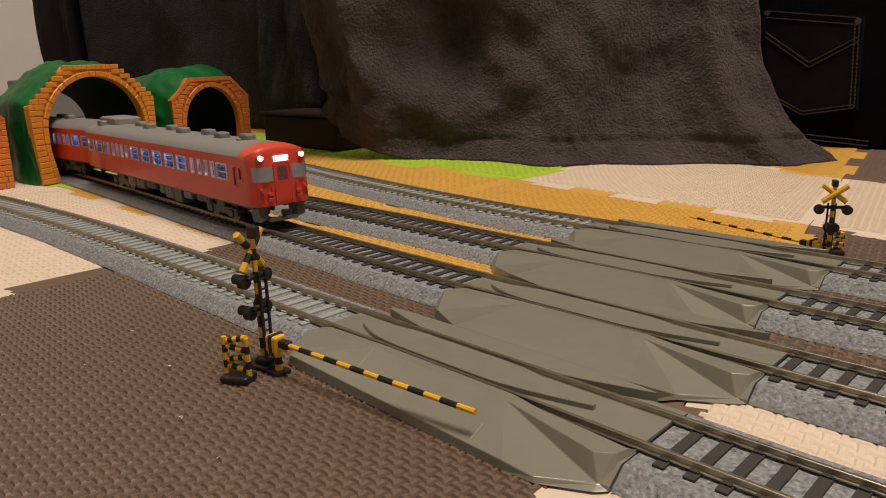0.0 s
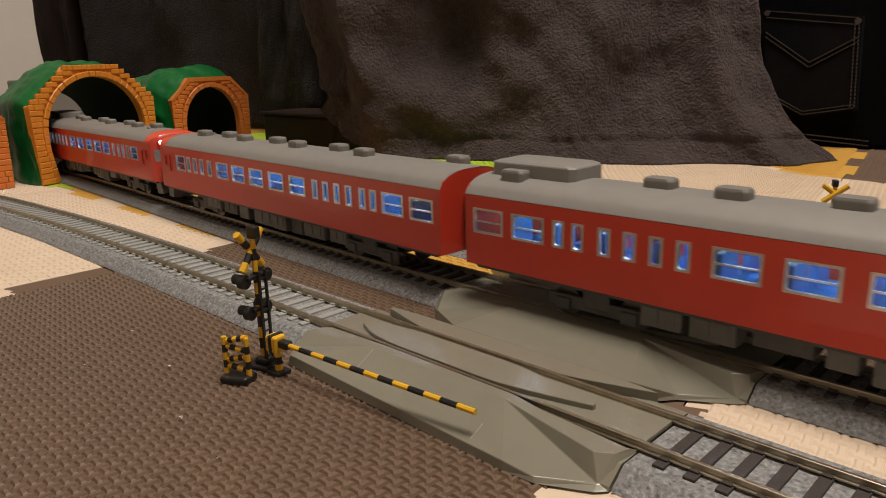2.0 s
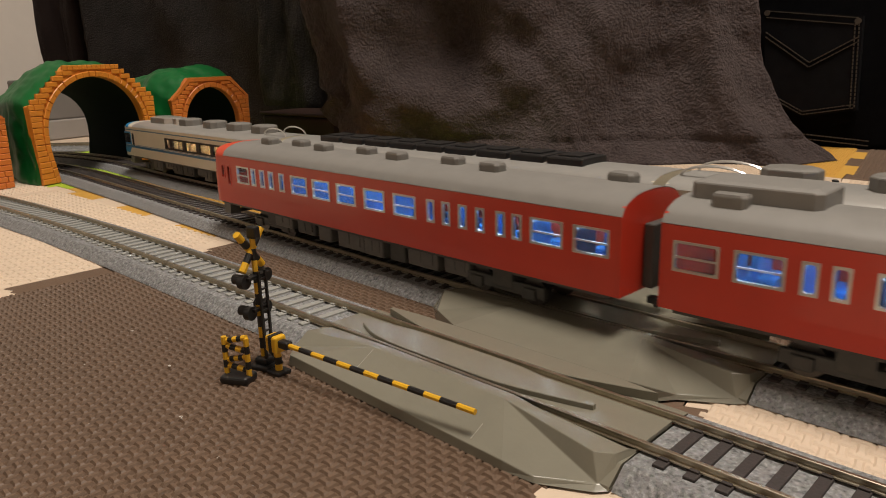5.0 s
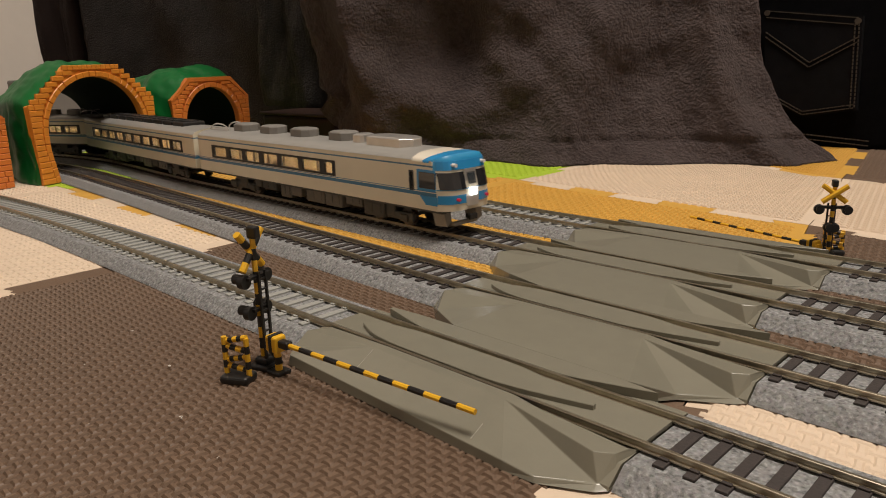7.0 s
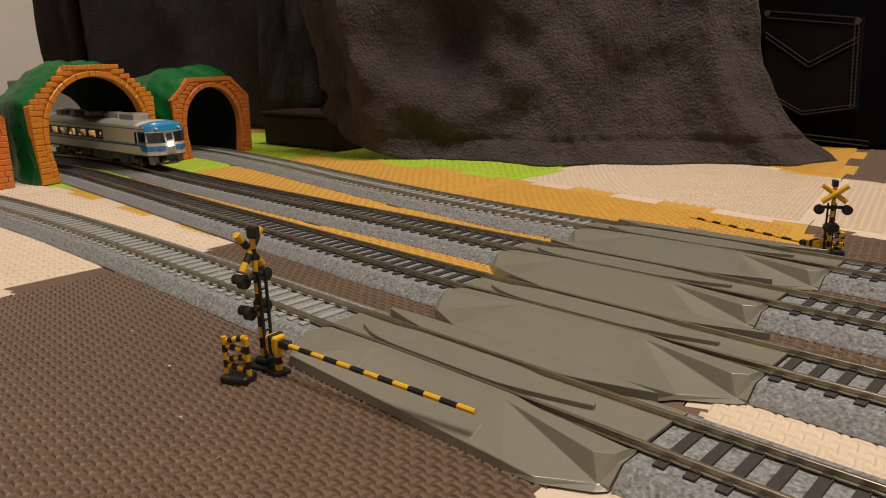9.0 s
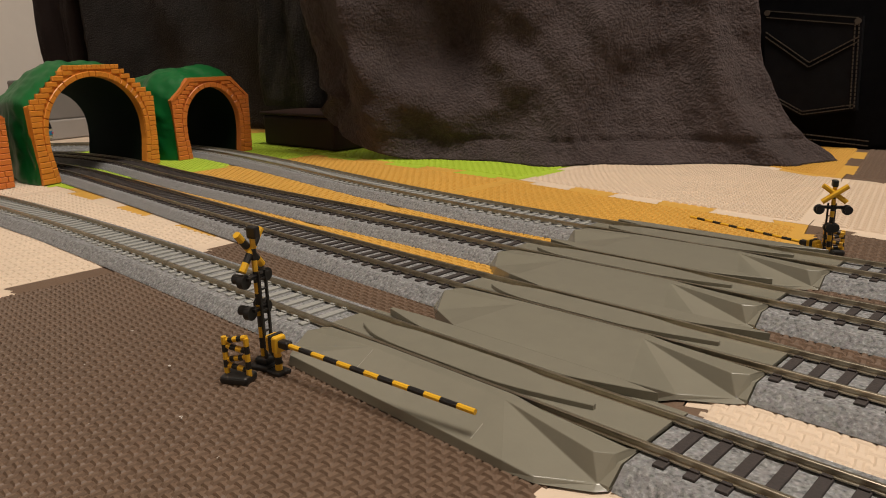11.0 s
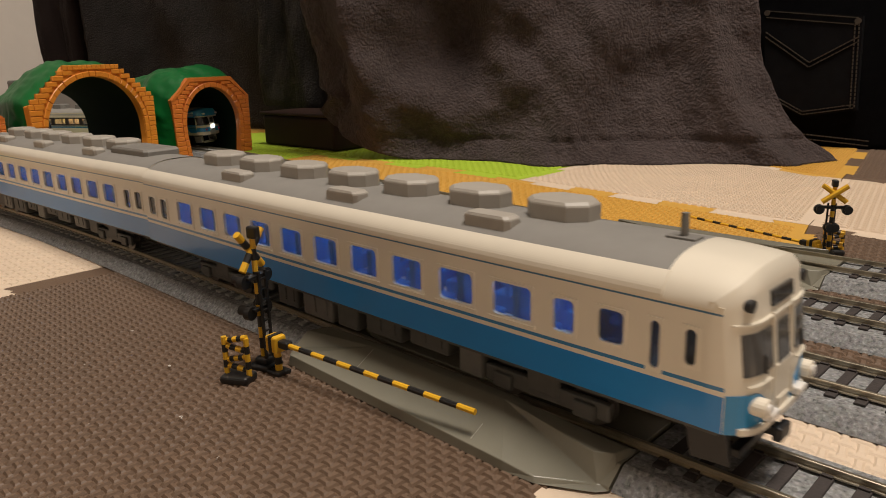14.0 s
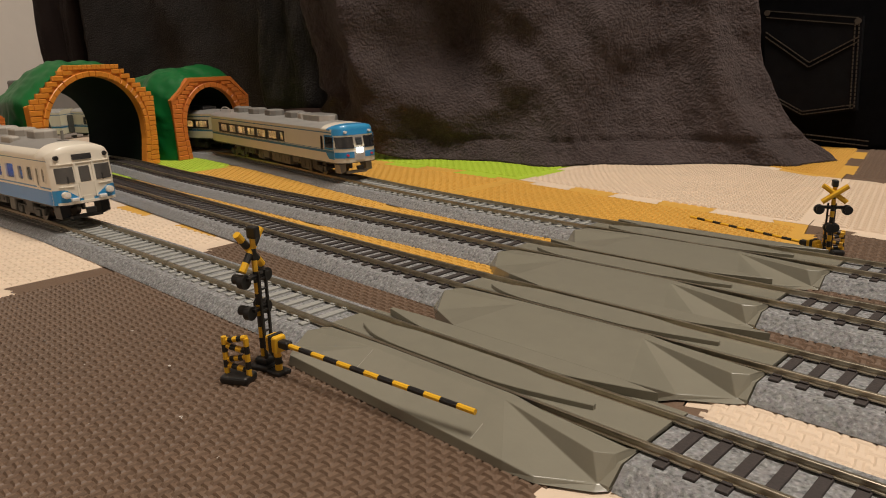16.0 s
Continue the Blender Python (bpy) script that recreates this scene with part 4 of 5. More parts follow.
def red_car(seed, aircon, lit, label):
    car = empty("railcar")
    tagged(car, label, "model train", "vermilion railcars")
    H = CAR_L / 2
    ROOF_LIFT[0] = 0.88
    za, zb = 0.0278, 0.0374
    op = []
    def from_front(a, b, z0=za, z1=zb):
        op.append((H - b, H - a, z0, z1))
    k = 1.0 / RED_X
    from_front(0.0125 * k, 0.0163 * k, 0.0290, 0.0372)
    from_front(0.0193 * k, 0.0229 * k, 0.0250, 0.0372)
    from_front(0.0306 * k, 0.0434 * k)
    for a in (0.0464, 0.0556, 0.0646, 0.0750):
        from_front(a * k, (a + 0.0045) * k)
    for a in (0.0862, 0.1054, 0.1254, 0.1462, 0.1666):
        from_front(a * k, (a + 0.0142) * k)
    for a in (0.1878, 0.1968, 0.2060, 0.2153, 0.2257, 0.2335):
        from_front(a * k, (a + 0.0043) * k)
    for a in (0.2420, 0.2606):
        from_front(a * k, (a + 0.0140) * k)
    side_walls(car, M_RED, op, H - 0.0075)
    for s in (-1, 1):
        for i, (xa, xb, z0, z1) in enumerate(op):
            window_part(car, xa, xb, z0, z1, s * CAR_W / 2, s, M_SILVER if i > 1 else M_RED, M_GLASS if i > 1 else M_DGLASS, bar=(xb - xa) > 0.009)
    bm = bmesh.new()
    end_wall(bm, -H, 0.0010)
    part("end_wall", bm, M_RED, car)
    bm = bmesh.new()
    box(bm, -H - 0.0040, -H - 0.0004, -0.0055, 0.0055, Z_BOT + 0.001, Z_TOP - 0.004, 0.0006)
    part("gangway", bm, M_UNDER, car, "dark grey gangway bellows")
    bm = bmesh.new()
    fx = cab_front(bm, H, H - 0.0085, 0.0050, 0.0286, 0.10, 7.0)
    part("cab_front", bm, [M_RED, M_RED], car, "rounded vermilion cab front", smooth=True)
    roof_skin(car, -H, H - 0.0145, M_ROOF, label="matt grey roof")
    cab_roof(car, H - 0.0145, fx, M_REDROOF, "cab_roof", "vermilion cab roof dome")
    for y0, y1 in ((-0.0168, -0.0058), (0.0058, 0.0168)):
        face_patch(car, "windscreen", fx, y0, y1, 0.0290, 0.0372, M_CABPALE)
        face_patch(car, "wiper", fx, y0 + 0.004, y1 - 0.003, 0.0284, 0.0288, M_RED, proud=0.0008)
        for y in (y0 + 0.0018, y1 - 0.0018):
            face_patch(car, "hand_rail", fx, y - 0.0003, y + 0.0003, 0.0180, 0.0262, M_RED, proud=0.0010, n=1)
    for y in (-0.0050, 0.0050):
        face_patch(car, "door_post", fx, y - 0.0005, y + 0.0005, 0.0155, 0.0385, M_RED, proud=0.0009, n=1)
    face_patch(car, "door_window", fx, -0.0030, 0.0030, 0.0285, 0.0368, M_DGLASS)
    face_patch(car, "cab_door", fx, -0.0044, 0.0044, 0.0160, 0.0288, M_RED, proud=0.0004)
    face_patch(car, "destination_sign", fx, -0.0043, 0.0043, 0.0398, 0.0430, M_SIGN if lit else M_DGLASS, proud=0.0008, label="lit white destination sign" if lit else "")
    for y in (-0.0125, 0.0125):
        bm = bmesh.new()
        cyl(bm, (fx(y, 0.0425) + 0.0002, y, 0.0425), 0.0020, 0.0022, "x", 20)
        h = part("headlamp_housing", bm, M_RED, car)
        bm = bmesh.new()
        cyl(bm, (fx(y, 0.0425) + 0.0014, y, 0.0425), 0.0015, 0.0008, "x", 20)
        part("headlamp", bm, M_LAMP if lit else M_LENS, car, "lit white headlamp" if lit else "")
        bm = bmesh.new()
        cyl(bm, (fx(y, 0.0240) + 0.0006, y * 1.05, 0.0240), 0.0013, 0.0020, "x", 14)
        part("tail_lamp", bm, M_RED, car)
        for z in (0.0185, 0.0215):
            bm = bmesh.new()
            box(bm, fx(y * 0.7, z) - 0.001, fx(y * 0.7, z) + 0.0016, y * 0.7 - 0.0016, y * 0.7 + 0.0016, z - 0.001, z + 0.001, 0.0003)
            part("jumper_socket", bm, M_RED, car)
    pilot(car, H, M_GREYBOX, "grey snow guard under the cab")
    coupler(car, H - 0.003, 1)
    coupler(car, -H, -1)
    for a, y in ((0.0413, 0.002), (0.0664, -0.002), (0.0933, 0.002), (0.1234, -0.002), (0.1507, 0.002), (0.1828, -0.002), (0.2091, 0.002), (0.2620, -0.0085)):
        x = H - a * k
        vent_box(car, x, y, 0.0100, 0.0065, 0.0034, M_VENT, taper=0.9)
    if aircon:
        vent_box(car, H - 0.2570 * k, 0.0030, 0.036, 0.0195, 0.0056, M_ROOF, "air_conditioner", 0.86, cut=0.1)
    vent_box(car, 0.093, -0.004, 0.0025, 0.0025, 0.0012, M_VENT, "whistle")
    underfloor(car, seed, M_GREYBOX)
    interior(car, M_SEAT, M_LED_COOL)
    car.scale = (RED_X, 1.03, 0.965)
    ROOF_LIFT[0] = 1.0
    return car


def blue_car(seed, big_box, hand, label):
    car = empty("railcar")
    tagged(car, label, "model train", "cream and blue railcars")
    H = CAR_L / 2
    op = []
    def from_front(a, b, z0=0.0268, z1=0.0370):
        op.append((H - b, H - a, z0, z1))
    k = 1.0 / BLUE_X
    from_front(0.0106 * k, 0.0144 * k, 0.0275, 0.0370)
    from_front(0.0188 * k, 0.0224 * k, 0.0245, 0.0370)
    from_front(0.0276 * k, 0.0354 * k, 0.0275, 0.0368)
    from_front(0.0408 * k, 0.0482 * k, 0.0268, 0.0365)
    for n in range(10):
        a = 0.0535 + n * 0.0196
        from_front(a * k, (a + 0.0138) * k)
    from_front(0.2528 * k, 0.2598 * k, 0.0262, 0.0362)
    from_front(0.2638 * k, 0.2712 * k, 0.0268, 0.0362)
    side_walls(car, M_LIVERY_BLUE, op, H - 0.0060)
    for s in (-1, 1):
        for i, (xa, xb, z0, z1) in enumerate(op):
            window_part(car, xa, xb, z0, z1, s * CAR_W / 2, s, M_CREAMPAINT, M_GLASS if 2 < i < 14 else M_DGLASS, shape=0.0013)
            if xb - xa > 0.009:
                bm = bmesh.new()
                ya, yb = sorted((s * CAR_W / 2, s * (CAR_W / 2 + 0.0006)))
                box(bm, xa - 0.0006, xb + 0.0006, ya, yb, z0 - 0.0009, z0 - 0.0001)
                part("window_sill", bm, M_CREAMPAINT, car)
    bm = bmesh.new()
    end_wall(bm, -H, 0.0010)
    part("end_wall", bm, M_LIVERY_BLUE, car)
    bm = bmesh.new()
    box(bm, -H - 0.0040, -H - 0.0004, -0.0060, 0.0060, Z_BOT + 0.001, Z_TOP - 0.004, 0.0006)
    part("gangway", bm, M_CREAMPAINT, car, "cream gangway end")
    bm = bmesh.new()
    fx = cab_front(bm, H, H - 0.0088, 0.0046, 0.0270, 0.12, 6.5)
    part("cab_front", bm, [M_CREAMPAINT, M_LIVERY_BLUE], car, "rounded cream cab front", smooth=True)
    roof_skin(car, -H, H - 0.019, M_ROOF, label="matt grey roof")
    cab_roof(car, H - 0.019, fx, M_CREAMPAINT, "cab_roof", "cream cab roof dome")
    for s in (-1, 1):
        # rounded cream shoulder along the roof edge
        bm = bmesh.new()
        ys = np.linspace(0.0180, 0.0148, 14)
        pts = [(s * (CAR_W / 2 + 0.00025), Z_TOP - 0.0008)] + [(s * (y + 0.0002), roof_z(y) + 0.00025) for y in ys] + [(s * 0.0146, roof_z(0.0148) - 0.0006), (s * 0.017, Z_TOP - 0.0008)]
        prism(bm, pts, "x", -H, H - 0.0185)
        part("roof_edge", bm, M_CREAMPAINT, car, "glossy cream roof edge", smooth=False)
        face_patch(car, "windscreen", fx, min(s * 0.0062, s * 0.0158), max(s * 0.0062, s * 0.0158), 0.0275, 0.0366, M_CABGREY)
        face_patch(car, "wiper", fx, s * 0.0100 - 0.0003, s * 0.0100 + 0.0003, 0.0272, 0.0310, M_BLACK, proud=0.0006, n=1)
        # blue lower front with raised lamp pods
        face_patch(car, "front_band", fx, min(0.0, s * 0.0179), max(0.0, s * 0.0179), Z_BOT, lambda y: 0.0172 + 0.0062 * min(1.0, max(0.0, (abs(y) - 0.004) / 0.008)), M_SKY, proud=0.0003, label="sky-blue band on the cab front", n=14)
        bm = bmesh.new()
        cyl(bm, (fx(0.0125, 0.0205) + 0.0010, s * 0.0125, 0.0205), 0.0021, 0.0032, "x", 18)
        pod = part("tail_lamp_pod", bm, M_CREAMPAINT, car)
        bm = bmesh.new()
        cyl(bm, (fx(0.0125, 0.0205) + 0.0027, s * 0.0125, 0.0205), 0.0012, 0.0008, "x", 16)
        part("tail_lamp", bm, M_LENS, pod)
        bm = bmesh.new()
        cyl(bm, (fx(0.0138, 0.0425) - 0.0004, s * 0.0138, 0.0425), 0.0014, 0.0025, "x", 18)
        part("headlamp", bm, M_BLACK, car, "unlit dark headlamp")
        for z in (0.0172,):
            bm = bmesh.new()
            box(bm, fx(0.008, z) - 0.001, fx(0.008, z) + 0.0022, s * 0.008 - 0.0022, s * 0.008 + 0.0022, z - 0.0010, z + 0.0010, 0.0004)
            part("front_step", bm, M_LENS, car)
    face_patch(car, "door_window", fx, -0.0030, 0.0030, 0.0272, 0.0364, M_CABGREY)
    face_patch(car, "cab_door", fx, -0.0043, 0.0043, 0.0178, 0.0270, M_CREAMPAINT, proud=0.0004)
    face_patch(car, "coupler_plate", fx, -0.0030, 0.0030, 0.0150, 0.0188, M_CREAMPAINT, proud=0.0007)
    face_patch(car, "destination_box", fx, -0.0055, 0.0055, 0.0405, 0.0438, M_DGLASS2, proud=0.0006)
    pilot(car, H - 0.002, M_BLACK, "black snow guard under the cab")
    # raised cream surrounds of the windscreens and the end door, drip rail under the lamps
    for y in (-0.0050, 0.0050):
        face_patch(car, "door_post", fx, y - 0.0005, y + 0.0005, 0.0175, 0.0390, M_CREAMPAINT, proud=0.0008, n=1)
    face_patch(car, "drip_rail", fx, -0.0170, 0.0170, 0.0384, 0.0388, M_CREAMPAINT, proud=0.0006, n=20)
    for y0, y1 in ((-0.0150, -0.0070), (0.0070, 0.0150)):
        face_patch(car, "hand_rail", fx, y0, y1, 0.0250, 0.0253, M_CREAMPAINT, proud=0.0006, n=6)
    face_patch(car, "buffer_beam", fx, -0.0165, 0.0165, Z_BOT, 0.0160, M_CREAMPAINT, proud=0.0012, n=20)
    coupler(car, H - 0.003, 1)
    coupler(car, -H, -1)
    for n in range(6 if big_box else 7):
        vent_box(car, H - (0.0608 + n * 0.0298) * k, 0.0040 * hand, 0.0190, 0.0135, 0.0052, M_VENT_PALE, "roof_fan", 0.90, cut=0.30)
    for x in (0.0740, 0.1362, 0.2050):
        vent_box(car, H - x * k, -0.0098 * hand, 0.0155, 0.0062, 0.0026, M_VENT_PALE, "roof_vent", 0.85)
    if big_box:
        vent_box(car, H - 0.2370 * k, 0.002 * hand, 0.0370, 0.0180, 0.0030, M_VENT, "exhaust_cover", 0.92, cut=0.08)
    bm = bmesh.new()
    cyl(bm, (0.1075, 0.001, roof_z(0) + 0.003), 0.0009, 0.0062, "z", 10)
    box(bm, 0.1040, 0.1110, -0.0012, 0.0032, roof_z(0) - 0.0003, roof_z(0) + 0.0006, 0.0002)
    part("antenna", bm, M_VENT, car)
    underfloor(car, seed, M_GREYBOX)
    interior(car, M_SEAT, M_LED_DIM)
    car.scale = (BLUE_X, 1.03, 0.98)
    return car


M_LED_DIM = mat("dim_cool_led", (0.8, 0.8, 1.0), 0.5, vary=0, emit=(0.36, 0.62, 1.0), estr=10.0)


def express_car(seed, kind, lit, label):
    """kind: cab (with nose) or trailer (dark roof radiators)."""
    car = empty("railcar")
    tagged(car, label, "model train", "ivory express railcars")
    H = CAR_L / 2
    ROOF_LIFT[0] = 0.55
    op = []
    za, zb = 0.0268, 0.0352
    cab = kind == "cab"
    if cab:
        for a, b in ((0.0976, 0.1063), (0.1104, 0.1303), (0.1340, 0.1547), (0.1586, 0.1780), (0.1815, 0.2006), (0.2043, 0.2231), (0.2270, 0.2461)):
            op.append((H - b / EXP_X, H - a / EXP_X, za, zb))
    else:
        for k in range(10):
            a = 0.024 + k * 0.0214
            op.append((H - a - 0.0185, H - a, za, zb))
    if cab:
        op.append((H - 0.0280, H - 0.0250, 0.0250, 0.0362))
    side_walls(car, M_LIVERY_EXP, op, H - (0.0105 if cab else 0.0008))
    for s in (-1, 1):
        for xa, xb, z0, z1 in op:
            window_part(car, xa, xb, z0, z1, s * CAR_W / 2, s, M_BLACK, M_GLASS if xb - xa > 0.004 else M_DGLASS, shape=0.0007)
        # dark band between the windows
        bm = bmesh.new()
        xs = sorted([(o[0], o[1]) for o in op if o[1] - o[0] > 0.004])
        ya, yb = sorted((s * (CAR_W / 2 + 0.00005), s * (CAR_W / 2 + 0.0002)))
        edges = [xs[0][0] - 0.0030] + [v for p in xs for v in p] + [xs[-1][1] + 0.0022]
        for i in range(0, len(edges), 2):
            box(bm, edges[i], edges[i + 1], ya, yb, za, zb)
        box(bm, edges[0], edges[-1], ya, yb, za - 0.0009, za)
        box(bm, edges[0], edges[-1], ya, yb, zb, zb + 0.0009)
        part("window_band", bm, M_BLACK, car, "black band round the windows")
    for x in ((-H,) if cab else (-H, H - 0.001)):
        bm = bmesh.new()
        end_wall(bm, x, 0.0010)
        part("end_wall", bm, M_LIVERY_EXP, car)
    bm = bmesh.new()
    box(bm, -H - 0.0040, -H - 0.0004, -0.0055, 0.0055, Z_BOT + 0.001, Z_TOP - 0.004, 0.0006)
    part("gangway", bm, M_UNDER, car, "dark gangway bellows")
    if cab:
        bm = bmesh.new()
        fx = cab_front(bm, H, H - 0.0115, 0.0080, 0.0264, 0.22, 5.0)
        part("cab_front", bm, [M_LIVERY_EXPF, M_LIVERY_EXP], car, "ivory express cab nose", smooth=True)
        roof_skin(car, -H, H - 0.026, M_ROOFSILVER, label="silver-grey roof")
        cab_roof(car, H - 0.026, fx, M_CREAMPAINT, "cab_roof", "cream cab roof band", x_end=0.62)
        cab_roof(car, H - 0.026, fx, M_SKY, "cab_visor", "sky-blue roof visor over the windscreens", start=0.62)
        for s in (-1, 1):
            face_patch(car, "windscreen", fx, min(s * 0.0046, s * 0.0172), max(s * 0.0046, s * 0.0172), 0.0268, 0.0362, M_DGLASS2, proud=0.0004)
            bm = bmesh.new()
            y0, y1 = sorted((s * (CAR_W / 2), s * (CAR_W / 2 + 0.0004)))
            box(bm, H - 0.0208, H - 0.0085, y0 - s * 0.0012 if s > 0 else y0, y1 if s > 0 else y1 + 0.0012, 0.0268, 0.0362, 0.0003)
            part("side_windscreen", bm, M_DGLASS2, car)
            # blue frame round the side glass and blue corner under it
            bm = bmesh.new()
            ya, yb = sorted((s * (CAR_W / 2), s * (CAR_W / 2 + 0.00022)))
            box(bm, H - 0.0222, H - 0.0085, ya, yb, 0.0255, 0.0376)
            part("window_frame", bm, M_SKY, car, "sky-blue frame round the side windscreen")
            bm = bmesh.new()
            prism(bm, [(H - 0.0205, 0.0225), (H - 0.0160, 0.0175), (H - 0.0075, 0.0175), (H - 0.0075, 0.0225)], "y", ya, yb)
            part("corner_band", bm, M_SKY, car, "sky-blue corner band")
            face_patch(car, "front_band", fx, min(s * 0.0048, s * 0.0178), max(s * 0.0048, s * 0.0178), 0.0185, 0.0235, M_SKY, proud=0.0003, label="sky-blue corner band with tail lamp")
            face_patch(car, "visor", fx, min(s * 0.0, s * 0.0172), max(s * 0.0, s * 0.0172), 0.0375, 0.0425, M_SKY, proud=0.0004)
            bm = bmesh.new()
            cyl(bm, (fx(0.0105, 0.021) + 0.0008, s * 0.0105, 0.0210), 0.0009, 0.0018, "x", 16)
            part("tail_lamp", bm, M_REDLAMP, car, "small red tail lamp")
            bm = bmesh.new()
            cyl(bm, (fx(0.0105, 0.0425) + 0.0015, s * 0.0105, 0.0402), 0.0011, 0.0030, "x", 14)
            part("headlamp", bm, M_LENS, car)
        face_patch(car, "cab_door", fx, -0.0042, 0.0042, 0.0165, 0.0375, M_SILVER, proud=0.0007, label="silver gangway door in the cab")
        face_patch(car, "door_window", fx, -0.0026, 0.0026, 0.0290, 0.0355, M_DGLASS, proud=0.0012)
        face_patch(car, "head_sign", fx, -0.0025, 0.0025, 0.0225, 0.0268, M_SIGNW if lit else M_LENS, proud=0.0014, label="lit white train headboard" if lit else "")
        pilot(car, H - 0.003, M_GREYPALE, "grey plough under the nose")
        vent_box(car, H - 0.0600, 0.0, 0.0390, 0.0170, 0.0056, M_SILVER, "air_conditioner", 0.84, cut=0.32)
        vent_box(car, H - 0.0870, 0.0, 0.0100, 0.0110, 0.0055, M_SILVER, "antenna_cover", 0.75)
        for x in (0.1075, 0.1495, 0.1870, 0.2225):
            vent_box(car, H - x, 0.001, 0.0200, 0.0140, 0.0058, M_VENT, "roof_fan", 0.84, cut=0.28)
        for y in (-0.0075, 0.0075):
            bm = bmesh.new()
            rr = []
            for k in range(13):
                a = math.pi * k / 12
                cx, cz = -H + 0.015 + 0.0135 * math.cos(a), roof_z(0.009) + 0.0052 * math.sin(a)
                rr.append([bm.verts.new((cx + 0.0006 * math.cos(a) * math.cos(b), y + 0.0006 * math.sin(b), cz + 0.0006 * math.sin(a) * math.cos(b))) for b in (0, math.pi / 2, math.pi, 3 * math.pi / 2)])
            for p, q in zip(rr, rr[1:]):
                for i in range(4):
                    bm.faces.new((p[i], p[(i + 1) % 4], q[(i + 1) % 4], q[i]))
            bmesh.ops.recalc_face_normals(bm, faces=bm.faces[:])
            part("roof_hoop", bm, M_SILVER, car, "silver pipe hoop on the roof end")
    else:
        roof_skin(car, -H, H, M_ROOFSILVER, label="silver-grey roof")
        for k in range(9):
            bm = bmesh.new()
            x = -0.098 + k * 0.0215
            box(bm, x, x + 0.0195, -0.0095, 0.0095, roof_z(0.0095) - 0.001, roof_z(0) + 0.0032, 0.0010)
            box(bm, x + 0.004, x + 0.0155, -0.006, 0.006, roof_z(0) + 0.0030, roof_z(0) + 0.0040, 0.0003)
            part("roof_radiator", bm, M_BLACK, car, "black radiator block along the roof")
        bm = bmesh.new()
        box(bm, H + 0.0004, H + 0.0040, -0.0055, 0.0055, Z_BOT + 0.001, Z_TOP - 0.004, 0.0006)
        part("gangway", bm, M_UNDER, car)
    coupler(car, H - 0.004 if cab else H, 1)
    coupler(car, -H, -1)
    underfloor(car, seed, M_GREYBOX)
    interior(car, M_SEAT_TAN, M_LED_WARM, x1=0.09 if cab else 0.115)
    car.scale = (EXP_X, 1.03, 0.93)
    ROOF_LIFT[0] = 1.0
    return car


M_LIVERY_EXPF = bands("ivory_nose_livery", [(0.0, (0.62, 0.56, 0.44)), (0.0262, (0.05, 0.20, 0.36)), (0.0268, (0.60, 0.55, 0.44)), (0.0375, (0.03, 0.27, 0.52))])
M_ROOFSILVER = mat("silver_grey_roof_paint", (0.36, 0.35, 0.33), 0.36, metal=0.25, vary=0.06, scale=120)
M_DGLASS2 = mat("black_cab_glass", (0.022, 0.022, 0.024), 0.10, vary=0, coat=0.4)
M_SIGNW = mat("lit_white_headboard", (1, 1, 1), 0.3, vary=0, emit=(0.95, 0.97, 1.0), estr=3.5)


# ---------------------------------------------------------------- crossing signals and barriers
def striped_bar(bm, p, q, r, n):
    """A rod from p to q in n alternating bands, material 0 and 1, one connected skin."""
    p, q = Vector(p), Vector(q)
    d = q - p
    m = Matrix.Translation(p) @ d.to_track_quat("X", "Z").to_matrix().to_4x4()
    sect = [(r * math.cos(radians(a)) * 1.15, r * math.sin(radians(a)) * 1.15) for a in (22, 68, 112, 158, 202, 248, 292, 338)]
    rings = [[bm.verts.new(m @ Vector((d.length * k / n, u, w))) for u, w in sect] for k in range(n + 1)]
    for k in range(n):
        for i in range(8):
            bm.faces.new((rings[k][i], rings[k][(i + 1) % 8], rings[k + 1][(i + 1) % 8], rings[k + 1][i])).material_index = k % 2
    bm.faces.new(rings[0][::-1])
    bm.faces.new(rings[-1]).material_index = (n - 1) % 2
    bmesh.ops.recalc_face_normals(bm, faces=bm.faces[:])


